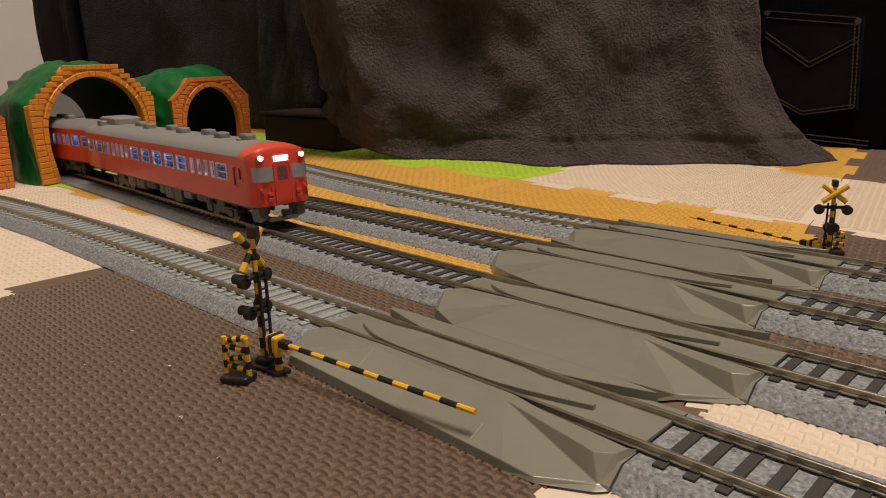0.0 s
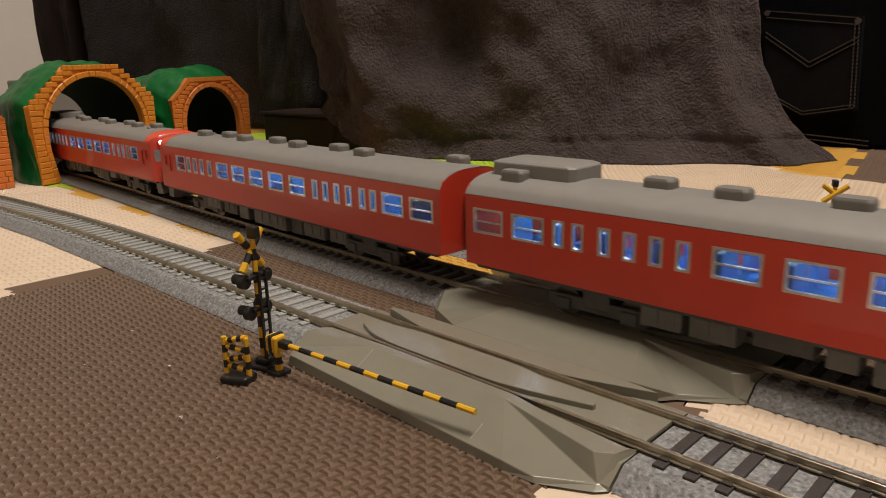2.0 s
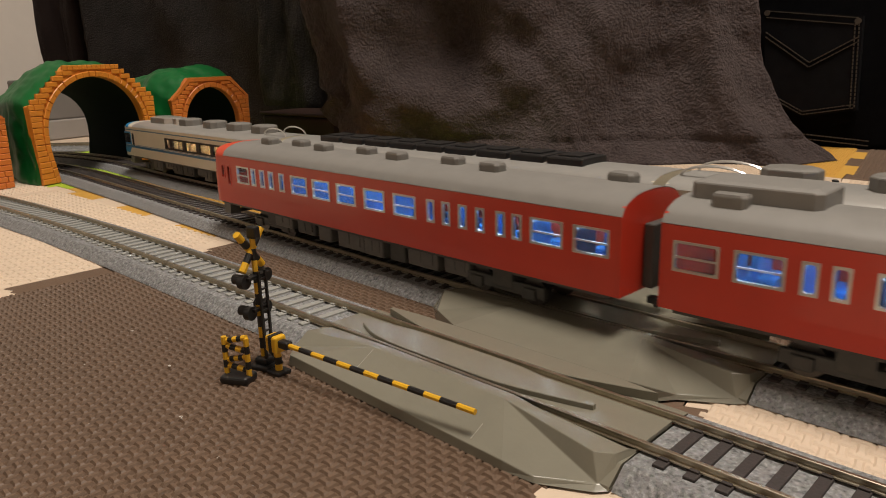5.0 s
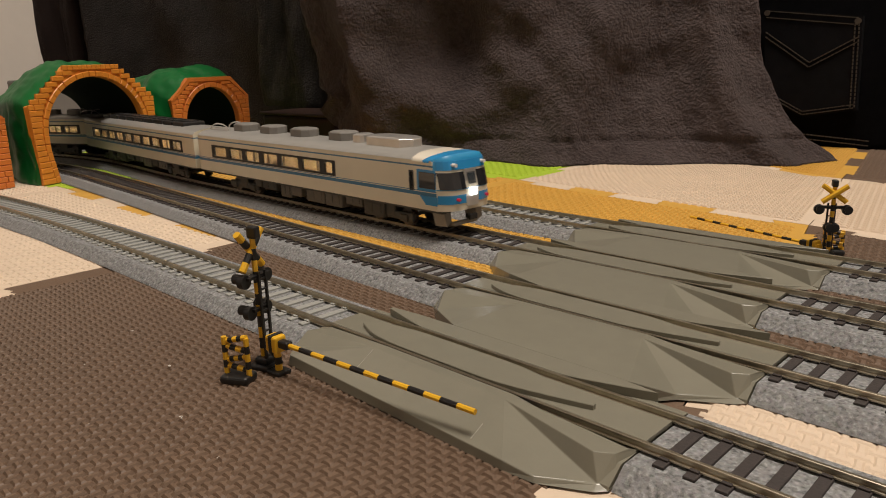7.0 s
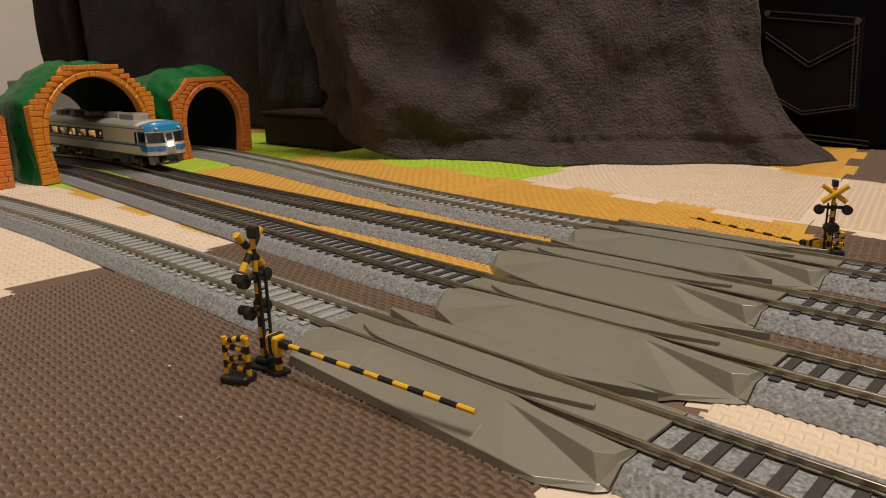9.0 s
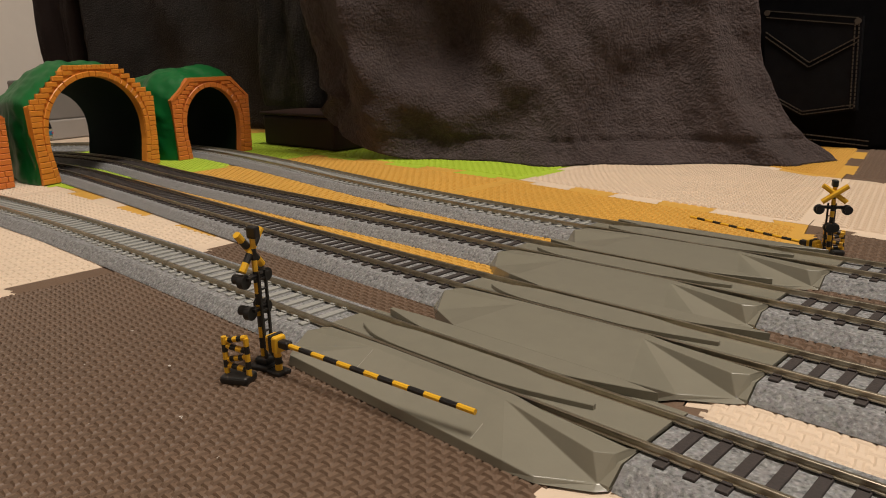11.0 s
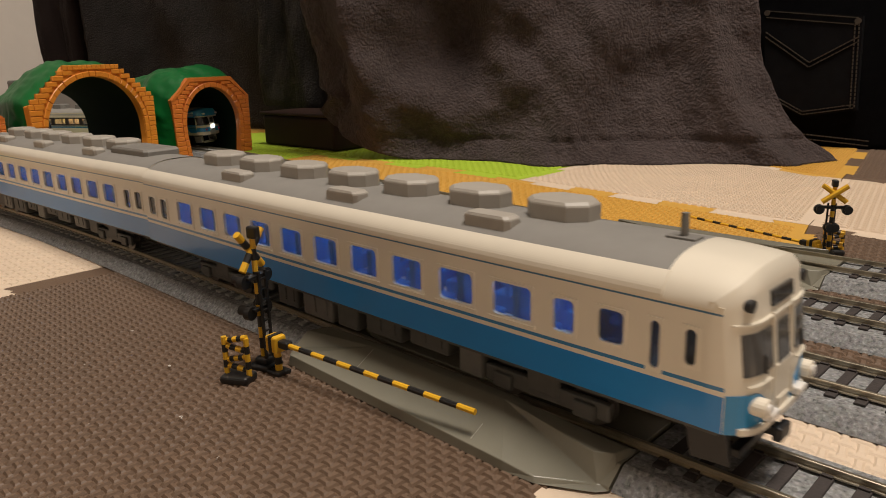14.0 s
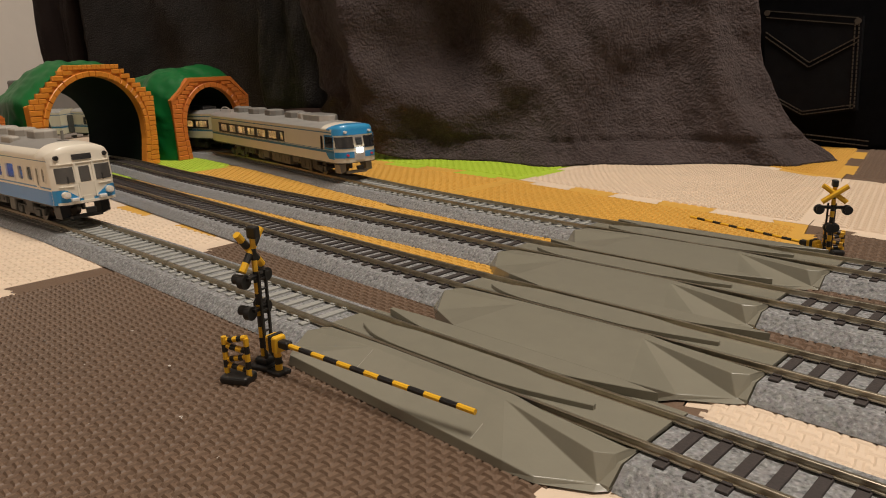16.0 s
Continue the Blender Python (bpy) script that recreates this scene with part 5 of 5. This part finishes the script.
def signal(m, h, label, board, spread=0.85, thick=0.0011, arms=(0.0052, 0.0038)):
    """Crossing signal: foot, lattice mast, crossed boards, two hooded lamps; local +x is the way it faces."""
    s = empty("crossing_signal", m)
    tagged(s, label, "crossing signal", "crossing signals")
    bm = bmesh.new()
    box(bm, -0.0045, 0.0045, -0.0040, 0.0040, 0.0, 0.0016, 0.0006)
    box(bm, -0.0026, 0.0026, -0.0026, 0.0026, 0.0014, 0.0040, 0.0008)
    part("foot", bm, M_BLACK, s)
    bm = bmesh.new()
    for y in (-0.0016, 0.0016):
        box(bm, -0.0024, -0.0016, y - 0.0004, y + 0.0004, 0.003, h * 0.74)
    z = 0.006
    while z < h * 0.72:
        box(bm, -0.0023, -0.0017, -0.0014, 0.0014, z, z + 0.0005)
        z += 0.0036
    part("ladder", bm, M_BLACK, s, "black ladder behind the mast")
    bm = bmesh.new()
    striped_bar(bm, (0.0006, 0, 0.003), (0.0006, 0, h * 0.98), 0.00085, 11)
    part("mast", bm, [M_YELLOW, M_BLACK], s, "yellow and black banded mast")
    for sg in (-1, 1):
        bm = bmesh.new()
        L = h * 0.135
        L2 = L * (1.75 - 0.75 * spread / 0.85)
        striped_bar(bm, (0.0018 + 0.0004 * sg, -L * spread * sg, h * 0.885 - L2), (0.0018 + 0.0004 * sg, L * spread * sg, h * 0.885 + L2), thick, 5)
        part("crossed_board", bm, [M_YELLOW, board], s, "yellow crossed board")
    bm = bmesh.new()
    box(bm, -0.0020, 0.0020, -0.0013, 0.0013, h * 0.97, h * 1.06, 0.0006)
    part("bell", bm, M_BLACK, s)
    for z, arm in ((h * 0.70, arms[0]), (h * 0.46, arms[1])):
        bm = bmesh.new()
        box(bm, -0.0012, 0.0018, -arm, arm, z - 0.0005, z + 0.0005)
        part("lamp_arm", bm, M_BLACK, s)
        for sg in (-1, 1):
            bm = bmesh.new()
            cyl(bm, (0.0012, sg * arm, z - 0.001), 0.0023, 0.0022, "x", 18)
            cyl(bm, (0.0034, sg * arm, z - 0.0003), 0.0017, 0.0030, "x", 14)
            lamp_ = part("signal_lamp", bm, M_BLACK, s, "black hooded signal lamp")
    return s


def fence_panel(m, w, h, label):
    """Yellow frame with black bands on a black foot."""
    s = empty("warning_board", m)
    tagged(s, label, "warning board", "warning boards")
    bm = bmesh.new()
    box(bm, -0.0036, 0.0036, -w * 0.62, w * 0.62, 0.0, 0.0026, 0.0008)
    part("foot", bm, M_BLACK, s)
    bm = bmesh.new()
    for y in (-w / 2, w / 2):
        striped_bar(bm, (0, y, 0.002), (0, y, h), 0.0008, 5)
    part("post", bm, [M_YELLOW, M_BLACK], s)
    for k, z in enumerate((h * 0.30, h * 0.52, h * 0.74, h * 0.95)):
        bm = bmesh.new()
        striped_bar(bm, (0.0004, -w / 2, z - 0.0008 + 0.0016 * (k % 2)), (0.0004, w / 2, z + 0.0008 - 0.0016 * (k % 2)), 0.00085, 4 + k % 2)
        part("rail_board", bm, [M_YELLOW, M_BLACK] if k % 2 else [M_BLACK, M_YELLOW], s)
    return s


def barrier(m, length, dz, n, label, low=0.0):
    """Barrier machine with its lowered pole; local +x along the pole."""
    s = empty("crossing_barrier", m)
    tagged(s, label, "crossing barrier", "crossing barriers")
    bm = bmesh.new()
    box(bm, -0.0030, 0.0030, -0.0028, 0.0028, 0.0, 0.0014, 0.0004)
    part("foot", bm, M_BLACK, s)
    bm = bmesh.new()
    striped_bar(bm, (0, 0, 0.001), (0, 0, 0.0085 - low), 0.0011, 3)
    part("pedestal", bm, [M_YELLOW, M_BLACK], s)
    bm = bmesh.new()
    box(bm, -0.0030, 0.0022, -0.0024, 0.0024, 0.0078 - low, 0.0135 - low, 0.0007)
    box(bm, -0.0040, -0.0028, -0.0015, 0.0015, 0.0085 - low, 0.0120 - low, 0.0004)
    part("machine", bm, M_YELLOW, s, "yellow barrier machine with black bands")
    bm = bmesh.new()
    box(bm, -0.0012, 0.0004, -0.0027, 0.0027, 0.0075 - low, 0.0139 - low, 0.0004)
    box(bm, 0.0020, 0.0066, -0.0014, 0.0014, 0.0098 - low, 0.0124 - low, 0.0005)
    part("pole_clamp", bm, M_BLACK, s)
    bm = bmesh.new()
    striped_bar(bm, (0.0060, 0, 0.0111 - low), (length, 0, 0.0111 - low + dz), 0.00075 - low * 0.03, n)
    part("pole", bm, [M_YELLOW, M_BLACK], s, "yellow and black banded barrier pole")
    return s


def signals():
    signal(pose(-0.2015, 0.1165, 0, 0, 0, 198), 0.046, "black crossing signal with yellow striped crossed boards on brown mat", M_BLACK)
    fence_panel(pose(-0.1985, 0.1045, 0, 0, 0, 118), 0.0080, 0.0150, "small yellow and black warning board on brown mat")
    barrier(pose(-0.1935, 0.1165, 0, 0, 0, 6), 0.080, -0.0010, 13, "lowered yellow and black barrier over the olive ramp")
    signal(pose(-0.1028, 0.3668, 0, 0, 0, -62), 0.0362, "black crossing signal with yellow crossed boards on far mat", M_YELLOW, 1.08, 0.0011, (0.0060, 0.0012))
    fence_panel(pose(-0.1035, 0.3765, 0, 0, 0, -60), 0.0080, 0.0120, "small yellow warning board behind the far signal")
    barrier(pose(-0.1095, 0.3660, 0, 0, 0, 162.9), 0.0772, 0.0, 13, "lowered thin black and yellow barrier along far mat", 0.0050)


# ---------------------------------------------------------------- cloths behind the layout
def drape(name, plan, z0, z1, material, label, folds, seed, flare=0.0, nu=90, nv=60, category="blanket", thick=0.006):
    """Hanging cloth over a plan line, with vertical folds that fan out towards the floor."""
    line = Line(plan)
    total = line.s[-1]
    bm = bmesh.new()
    grid = []
    for j in range(nv + 1):
        v = j / nv
        row = []
        for i in range(nu + 1):
            u = i / nu
            p, d = line.at(u * total)
            n = Vector((d.y, -d.x))
            off = 0.0
            for amp, freq, ph, lean in folds:
                off += amp * math.sin((u + lean * v) * freq * math.tau + ph) * (0.55 + 0.45 * (1 - v))
            off += 0.012 * noise.noise(Vector((u * 6 + seed, v * 5, seed)))
            off += 0.003 * noise.noise(Vector((u * 22 + seed, v * 20, seed + 3)))
            off += flare * max(0.0, 0.22 - v) / 0.22
            z = z0 + (z1 - z0) * v
            if j == 0:
                z = z0
            row.append(bm.verts.new((p.x + n.x * off, p.y + n.y * off, z)))
        grid.append(row)
    for a, b in zip(grid, grid[1:]):
        for i in range(nu):
            bm.faces.new((a[i], a[i + 1], b[i + 1], b[i]))
    bmesh.ops.recalc_face_normals(bm, faces=bm.faces[:])
    bmesh.ops.solidify(bm, geom=bm.faces[:], thickness=thick)
    ob = part(name, bm, material, None, smooth=True)
    return tagged(ob, label, category)


def big_blanket():
    """Fleece blanket hung from above: hem lifted at one corner, a deep swag in the middle, slanting free edge."""
    line = Line([(-0.700, 0.494), (-0.664, 0.486), (-0.636, 0.477), (-0.600, 0.476), (-0.490, 0.532), (-0.400, 0.597), (-0.305, 0.640), (-0.248, 0.694), (-0.232, 0.722)])
    lead = 0.0369
    total = line.s[-1] - lead
    nu, nv = 200, 110
    bm = bmesh.new()
    grid = []
    for j in range(nv + 1):
        v = j / nv
        row = []
        for i in range(nu + 1):
            u = i / nu
            hem = 0.047 * max(0.0, 1 - u / 0.27) ** 1.5
            z = hem + (0.42 - hem) * v ** 1.15
            s = lead + u * total * (1 - 0.100 * (1 - math.exp(-z / 0.042)) * u)
            curl = 0.034 * math.exp(-((z - 0.062) / 0.011) ** 2) - 0.016 * math.exp(-((z - 0.040) / 0.010) ** 2)
            s += (curl - 0.004) * max(0.0, 1 - u / 0.13)
            p, d = line.at(s)
            n = Vector((d.y, -d.x))
            off = 0.006 * math.sin((u * 7.0 + 0.6 * z) * math.tau + 0.4) * math.exp(-((u - 0.08) / 0.10) ** 2)
            off += 0.030 * math.exp(-((u - 0.175 + 0.25 * (z - 0.10)) / 0.042) ** 2) * min(1.0, z / 0.05)
            off -= 0.060 * math.exp(-((u - 0.350) / 0.085) ** 2 - ((z - 0.150) / 0.085) ** 2)
            off += 0.016 * math.exp(-((z - 0.042 - 1.6 * (u - 0.36) ** 2) / 0.022) ** 2 - ((u - 0.36) / 0.18) ** 2)
            off -= 0.010 * math.exp(-((u - 0.50 - 0.9 * (z - 0.04)) / 0.075) ** 2 - ((z - 0.045) / 0.030) ** 2)
            off += 0.0012 * math.exp(-((z - hem - 0.025) / 0.0035) ** 2) - 0.0022 * math.exp(-((z - hem - 0.0205) / 0.0022) ** 2)
            off += 0.030 * math.exp(-((u - 0.60 - 1.2 * (z - 0.06)) / 0.085) ** 2)
            off -= 0.014 * math.exp(-((u - 0.80 + 0.4 * z) / 0.055) ** 2)
            off += 0.012 * math.exp(-((u - 0.91 + 0.25 * z) / 0.035) ** 2)
            off += 0.012 * noise.noise(Vector((u * 5 + 3, z * 16, 3))) + 0.007 * noise.noise(Vector((u * 15 + 2 * z, z * 26, 9))) + 0.0022 * noise.noise(Vector((u * 60, z * 90, 1)))
            ramp = min(1.0, max(0.0, (u - 0.42) / 0.25))
            off += 0.34 * ramp * (0.10 - min(z, 0.26)) - 0.010 * ramp
            off += 0.16 * (1 - ramp) * max(0.0, min(z, 0.26) - 0.11)
            off += 0.016 * max(0.0, 1 - z / 0.030) ** 2
            row.append(bm.verts.new((p.x + n.x * off, p.y + n.y * off, z)))
        grid.append(row)
    back = [[bm.verts.new((q.co.x - 0.004, q.co.y + 0.0055, q.co.z + (0.0 if k else 0.0004))) for q in row] for k, row in enumerate(grid)]
    for a, b in zip(grid, grid[1:]):
        for i in range(nu):
            bm.faces.new((a[i], a[i + 1], b[i + 1], b[i]))
    for a, b in zip(back, back[1:]):
        for i in range(nu):
            bm.faces.new((a[i], b[i], b[i + 1], a[i + 1]))
    for i in range(nu):
        bm.faces.new((grid[0][i], back[0][i], back[0][i + 1], grid[0][i + 1]))
    for j in range(nv):
        bm.faces.new((grid[j][0], grid[j + 1][0], back[j + 1][0], back[j][0]))
        bm.faces.new((grid[j][nu], back[j][nu], back[j + 1][nu], grid[j + 1][nu]))
    bmesh.ops.recalc_face_normals(bm, faces=bm.faces[:])
    ob = part("fleece_blanket", bm, M_FLEECE, None, smooth=True)
    tagged(ob, "mauve-brown fleece blanket hanging in folds behind the layout", "blanket")


def cloths():
    big_blanket()
    drape("fleece_throw", [(-0.930, 0.586), (-0.860, 0.580), (-0.740, 0.560)], 0.040, 0.42, M_FLEECE_DARK, "charcoal fleece throw hanging beside the blanket", [(0.006, 2.0, 0.2, 0.1)], 8, nu=50, nv=40)
    drape("hanging_cloth", [(-1.42, 0.527), (-1.25, 0.580), (-1.05, 0.600), (-0.88, 0.640)], 0.0, 0.46, M_FLEECE_DARK, "charcoal grey cloth hanging behind the tunnels", [(0.008, 2.5, 0.0, 0.1)], 12, nu=60, nv=40)
    drape("dark_curtain", [(-1.560, 0.492), (-1.520, 0.525), (-1.46, 0.560)], -0.01, 0.52, M_DARKCLOTH, "dark brown cloth hanging against the wall", [(0.008, 2.0, 0.0, 0.1)], 21, nu=40, nv=30)
    # pale storage box far behind the wide tunnel
    b = empty("storage_box", pose(-1.150, 0.390, 0, 0, 0, 12))
    tagged(b, "pale grey plastic storage box standing on the mats behind the tunnel", "storage box")
    bm = bmesh.new()
    box(bm, -0.030, 0.002, -0.075, 0.060, 0.0275, 0.086, 0.003)
    part("body", bm, M_PALEBOX, b)
    bm = bmesh.new()
    box(bm, -0.032, 0.006, -0.078, 0.063, 0.0, 0.0280, 0.002)
    part("tray", bm, M_PALETRAY, b, "paler tray under the box")
    # wooden box under the throw
    b = empty("wooden_box")
    tagged(b, "dark brown wooden box standing under the throw", "box")
    bm = bmesh.new()
    box(bm, -0.80, -0.655, 0.492, 0.60, 0.0, 0.0375, 0.004)
    part("body", bm, M_BOX, b)
    bm = bmesh.new()
    box(bm, -0.803, -0.652, 0.489, 0.603, 0.0375, 0.041, 0.0015)
    part("lid", bm, M_BOX, b)


def jeans():
    """Folded dark jeans hung upright: denim sheet with a stitched patch pocket."""
    j = empty("jeans", pose(-0.235, 0.800, 0))
    tagged(j, "black denim jeans with tan-stitched back pocket, hung upright", "jeans")
    bm = bmesh.new()
    g = []
    for k in range(31):
        row = []
        for i in range(41):
            x, z = -0.25 + 0.95 * i / 40, -0.008 + 0.46 * k / 30
            row.append(bm.verts.new((x, 0.010 * noise.noise(Vector((x * 9, z * 9, 2))), z)))
        g.append(row)
    for a, b in zip(g, g[1:]):
        for i in range(40):
            bm.faces.new((a[i], a[i + 1], b[i + 1], b[i]))
    bmesh.ops.solidify(bm, geom=bm.faces[:], thickness=0.01)
    part("denim", bm, M_DENIM, j, smooth=True)
    outline = [(-0.070, 0.138), (0.022, 0.126), (0.0255, 0.038), (-0.024, 0.030), (-0.063, 0.050)]
    bm = bmesh.new()
    prism(bm, outline, "y", -0.013, -0.006)
    part("pocket", bm, M_DENIM, j)
    def stitch(p, q, name="stitch_line"):
        bm = bmesh.new()
        p, q = Vector(p), Vector(q)
        n = max(2, int((q - p).length / 0.0036))
        t = (q - p).normalized()
        u = Vector((-t.y, t.x)) * 0.0005
        for k in range(n):
            a, b = p.lerp(q, (k + 0.12) / n), p.lerp(q, (k + 0.85) / n)
            prism(bm, [(a + u)[:], (b + u)[:], (b - u)[:], (a - u)[:]], "y", -0.0142, -0.0128)
        part(name, bm, M_STITCH, j, "dashed tan stitching")
    for o in (0.0, 0.0045):
        stitch((-0.068, 0.136 - o * 1.4), (0.019, 0.1245 - o * 1.4))
        stitch((0.0195 - o * 0.8, 0.1235), (0.0235 - o * 0.8, 0.0405))
        stitch((0.023, 0.0405 + o * 0.7), (-0.024, 0.0325 + o * 0.7))
        stitch((-0.024, 0.0325 + o * 0.7), (-0.062, 0.0520 + o * 0.7))
        stitch((-0.067, 0.1150 - o), (-0.022, 0.0840 - o))
        stitch((-0.022, 0.0840 - o), (0.020, 0.1070 - o))
        stitch((-0.055, 0.0150 - o), (0.040, 0.0090 - o))
    for x, z in ((-0.067, 0.134), (0.0185, 0.1215)):
        bm = bmesh.new()
        cyl(bm, (x, -0.0135, z), 0.0028, 0.002, "y", 14)
        part("rivet", bm, M_STITCH, j, "small dull rivet")


def lint():
    """Scattered specks of white fluff on the dark mat."""
    rng = random.Random(5)
    bm = bmesh.new()
    for x, y, r in ((-0.2265, 0.0935, 0.0009), (-0.1880, 0.0800, 0.0007), (-0.1380, 0.0700, 0.0005), (-0.1180, 0.0670, 0.0006), (-0.2700, 0.1000, 0.0005), (-0.2050, 0.0600, 0.0004), (-0.1600, 0.0760, 0.0004), (-0.2500, 0.0750, 0.0004)):
        for k in range(3):
            bmesh.ops.create_icosphere(bm, subdivisions=1, radius=r * rng.uniform(0.25, 0.5), matrix=Matrix.Translation((x + rng.uniform(-r, r), y + rng.uniform(-r, r), 0.0006)))
    tagged(part("lint", bm, M_WALL, None), "tiny white specks of lint on the brown mat", "lint", kind="stuff")


def ceiling_lamp():
    c = empty("ceiling_lamp", pose(-0.35, 0.65, 2.30))
    tagged(c, "round white ceiling lamp on the room's ceiling", "ceiling lamp")
    bm = bmesh.new()
    cyl(bm, (0, 0, 0.06), 0.26, 0.08, "z", 40)
    part("housing", bm, M_WALL, c)


# ---------------------------------------------------------------- build
room()
foam_floor()
track("a", M_TIE_GREY, 0.0030, "grey")
track("b", M_TIE_DARK, 0.0030, "dark brown")
track("c", M_TIE_DARK, 0.0030, "dark brown")
track("d", M_TIE_GREY, 0.0030, "grey")
crossing(0.1530, PLATE_SHIFT["a"], True)
crossing(0.2168, PLATE_SHIFT["b"], False)
crossing(0.2770, PLATE_SHIFT["c"], False)
crossing(0.3375, PLATE_SHIFT["d"], False)
tunnels()
signals()
cloths()
jeans()
lint()
ceiling_lamp()

RED = [red_car(11, True, True, "vermilion diesel railcar with lit headlamps and roof air conditioner"),
       red_car(12, False, False, "vermilion diesel railcar with small grey roof vents")]
RED += [copy_thing(RED[0], pose(0, 0, 0)), copy_thing(RED[1], pose(0, 0, 0))]
BLUE = [blue_car(22, False, 1, "cream over blue diesel railcar with pale roof fans"), blue_car(21, True, -1, "cream over blue diesel railcar with grey exhaust cover on its roof")]
CAB_LIT = express_car(31, "cab", True, "ivory express cab car with blue stripe and lit headboard")
TRAILER = express_car(32, "trailer", False, "ivory express trailer with black radiators along its roof")
EXP_C = [copy_thing(CAB_LIT, pose(0, 0, 0)), TRAILER, CAB_LIT]
EXP_D = [copy_thing(CAB_LIT, pose(0, 0, 0)), copy_thing(TRAILER, pose(0, 0, 0)), copy_thing(TRAILER, pose(0, 0, 0))]


# ---------------------------------------------------------------- motion along the rails
def run(car, line, s_of_t, offset, facing):
    """Key a car whose centre lies offset metres behind the given point of the train; facing +1: cab towards +x."""
    rows = []
    for k in range(65):
        t = k * 0.25
        s = s_of_t(t) + offset
        a, _ = line.at(s - 0.079)
        b, _ = line.at(s + 0.079)
        mid, d = (a + b) / 2, (b - a)
        rows.append((t, pose(mid.x, mid.y, ZR, 0, 0, math.degrees(math.atan2(d.y, d.x)) + (0 if facing > 0 else 180))))
    walk(car, rows)


def along(line, keys):
    """Arc length of the train's marked end from (time, x) keys, steady outside them, waiting at the ends of the line."""
    ts = [k[0] for k in keys]
    ss = [line.s_of_x(k[1]) for k in keys]

    def f(t):
        if t <= ts[0]:
            s = ss[0] + (t - ts[0]) * (ss[1] - ss[0]) / (ts[1] - ts[0])
        elif t >= ts[-1]:
            s = ss[-1] + (t - ts[-1]) * (ss[-1] - ss[-2]) / (ts[-1] - ts[-2])
        else:
            s = float(np.interp(t, ts, ss))
        return min(max(s, 0.86), line.s[-1] - 0.01)
    return f


def motions():
    red, blue, express = CAR_L * RED_X, CAR_L * BLUE_X, CAR_L * EXP_X
    # red train, marked by its leading cab; runs towards the camera
    f = along(TRACKS["b"], [(0.0, -0.345), (0.5, -0.243), (1.0, -0.128), (1.5, -0.021), (2.0, 0.095), (2.5, 0.207), (3.0, 0.317), (3.5, 0.4265), (4.0, 0.537), (6.3, 1.039), (6.5, 1.082)])
    for car, facing, back in zip(RED, (1, -1, 1, -1), (0.0, red + 0.0124, 2 * red + 0.0206, 3 * red + 0.0330)):
        run(car, TRACKS["b"], f, -red / 2 - back, facing)
    # cream and blue train, marked by its last cab; runs away from the camera
    f = along(TRACKS["a"], [(11.4, 0.4580), (12.6, 0.2265), (13.6, 0.0285), (14.2, -0.0880), (14.5, -0.1480), (15.0, -0.2500), (15.5, -0.3490), (16.0, -0.4490)])
    for i, (car, facing) in enumerate(zip(BLUE, (1, -1))):
        run(car, TRACKS["a"], f, -blue / 2 - (blue + 0.0035) * i, facing)
    # ivory express on the third track, marked by its last cab; runs away
    f = along(TRACKS["c"], [(2.5, 0.660), (3.5, 0.438), (4.0, 0.322), (6.5, -0.142), (7.0, -0.253), (7.5, -0.366), (8.0, -0.471), (8.5, -0.561), (9.0, -0.638), (9.2, -0.666)])
    for i, (car, facing) in enumerate(zip(EXP_C[::-1], (1, 1, -1))):
        run(car, TRACKS["c"], f, -express / 2 - (express + 0.005) * i, facing)
    # second express, out of the narrow tunnel, marked by its leading cab
    f = along(TRACKS["d"], [(12.5, -0.958), (14.0, -0.778), (14.5, -0.692), (15.0, -0.610), (15.5, -0.532), (16.0, -0.447)])
    for i, (car, facing) in enumerate(zip(EXP_D, (1, 1, 1))):
        run(car, TRACKS["d"], f, -express / 2 - (express + 0.005) * i, facing)


motions()
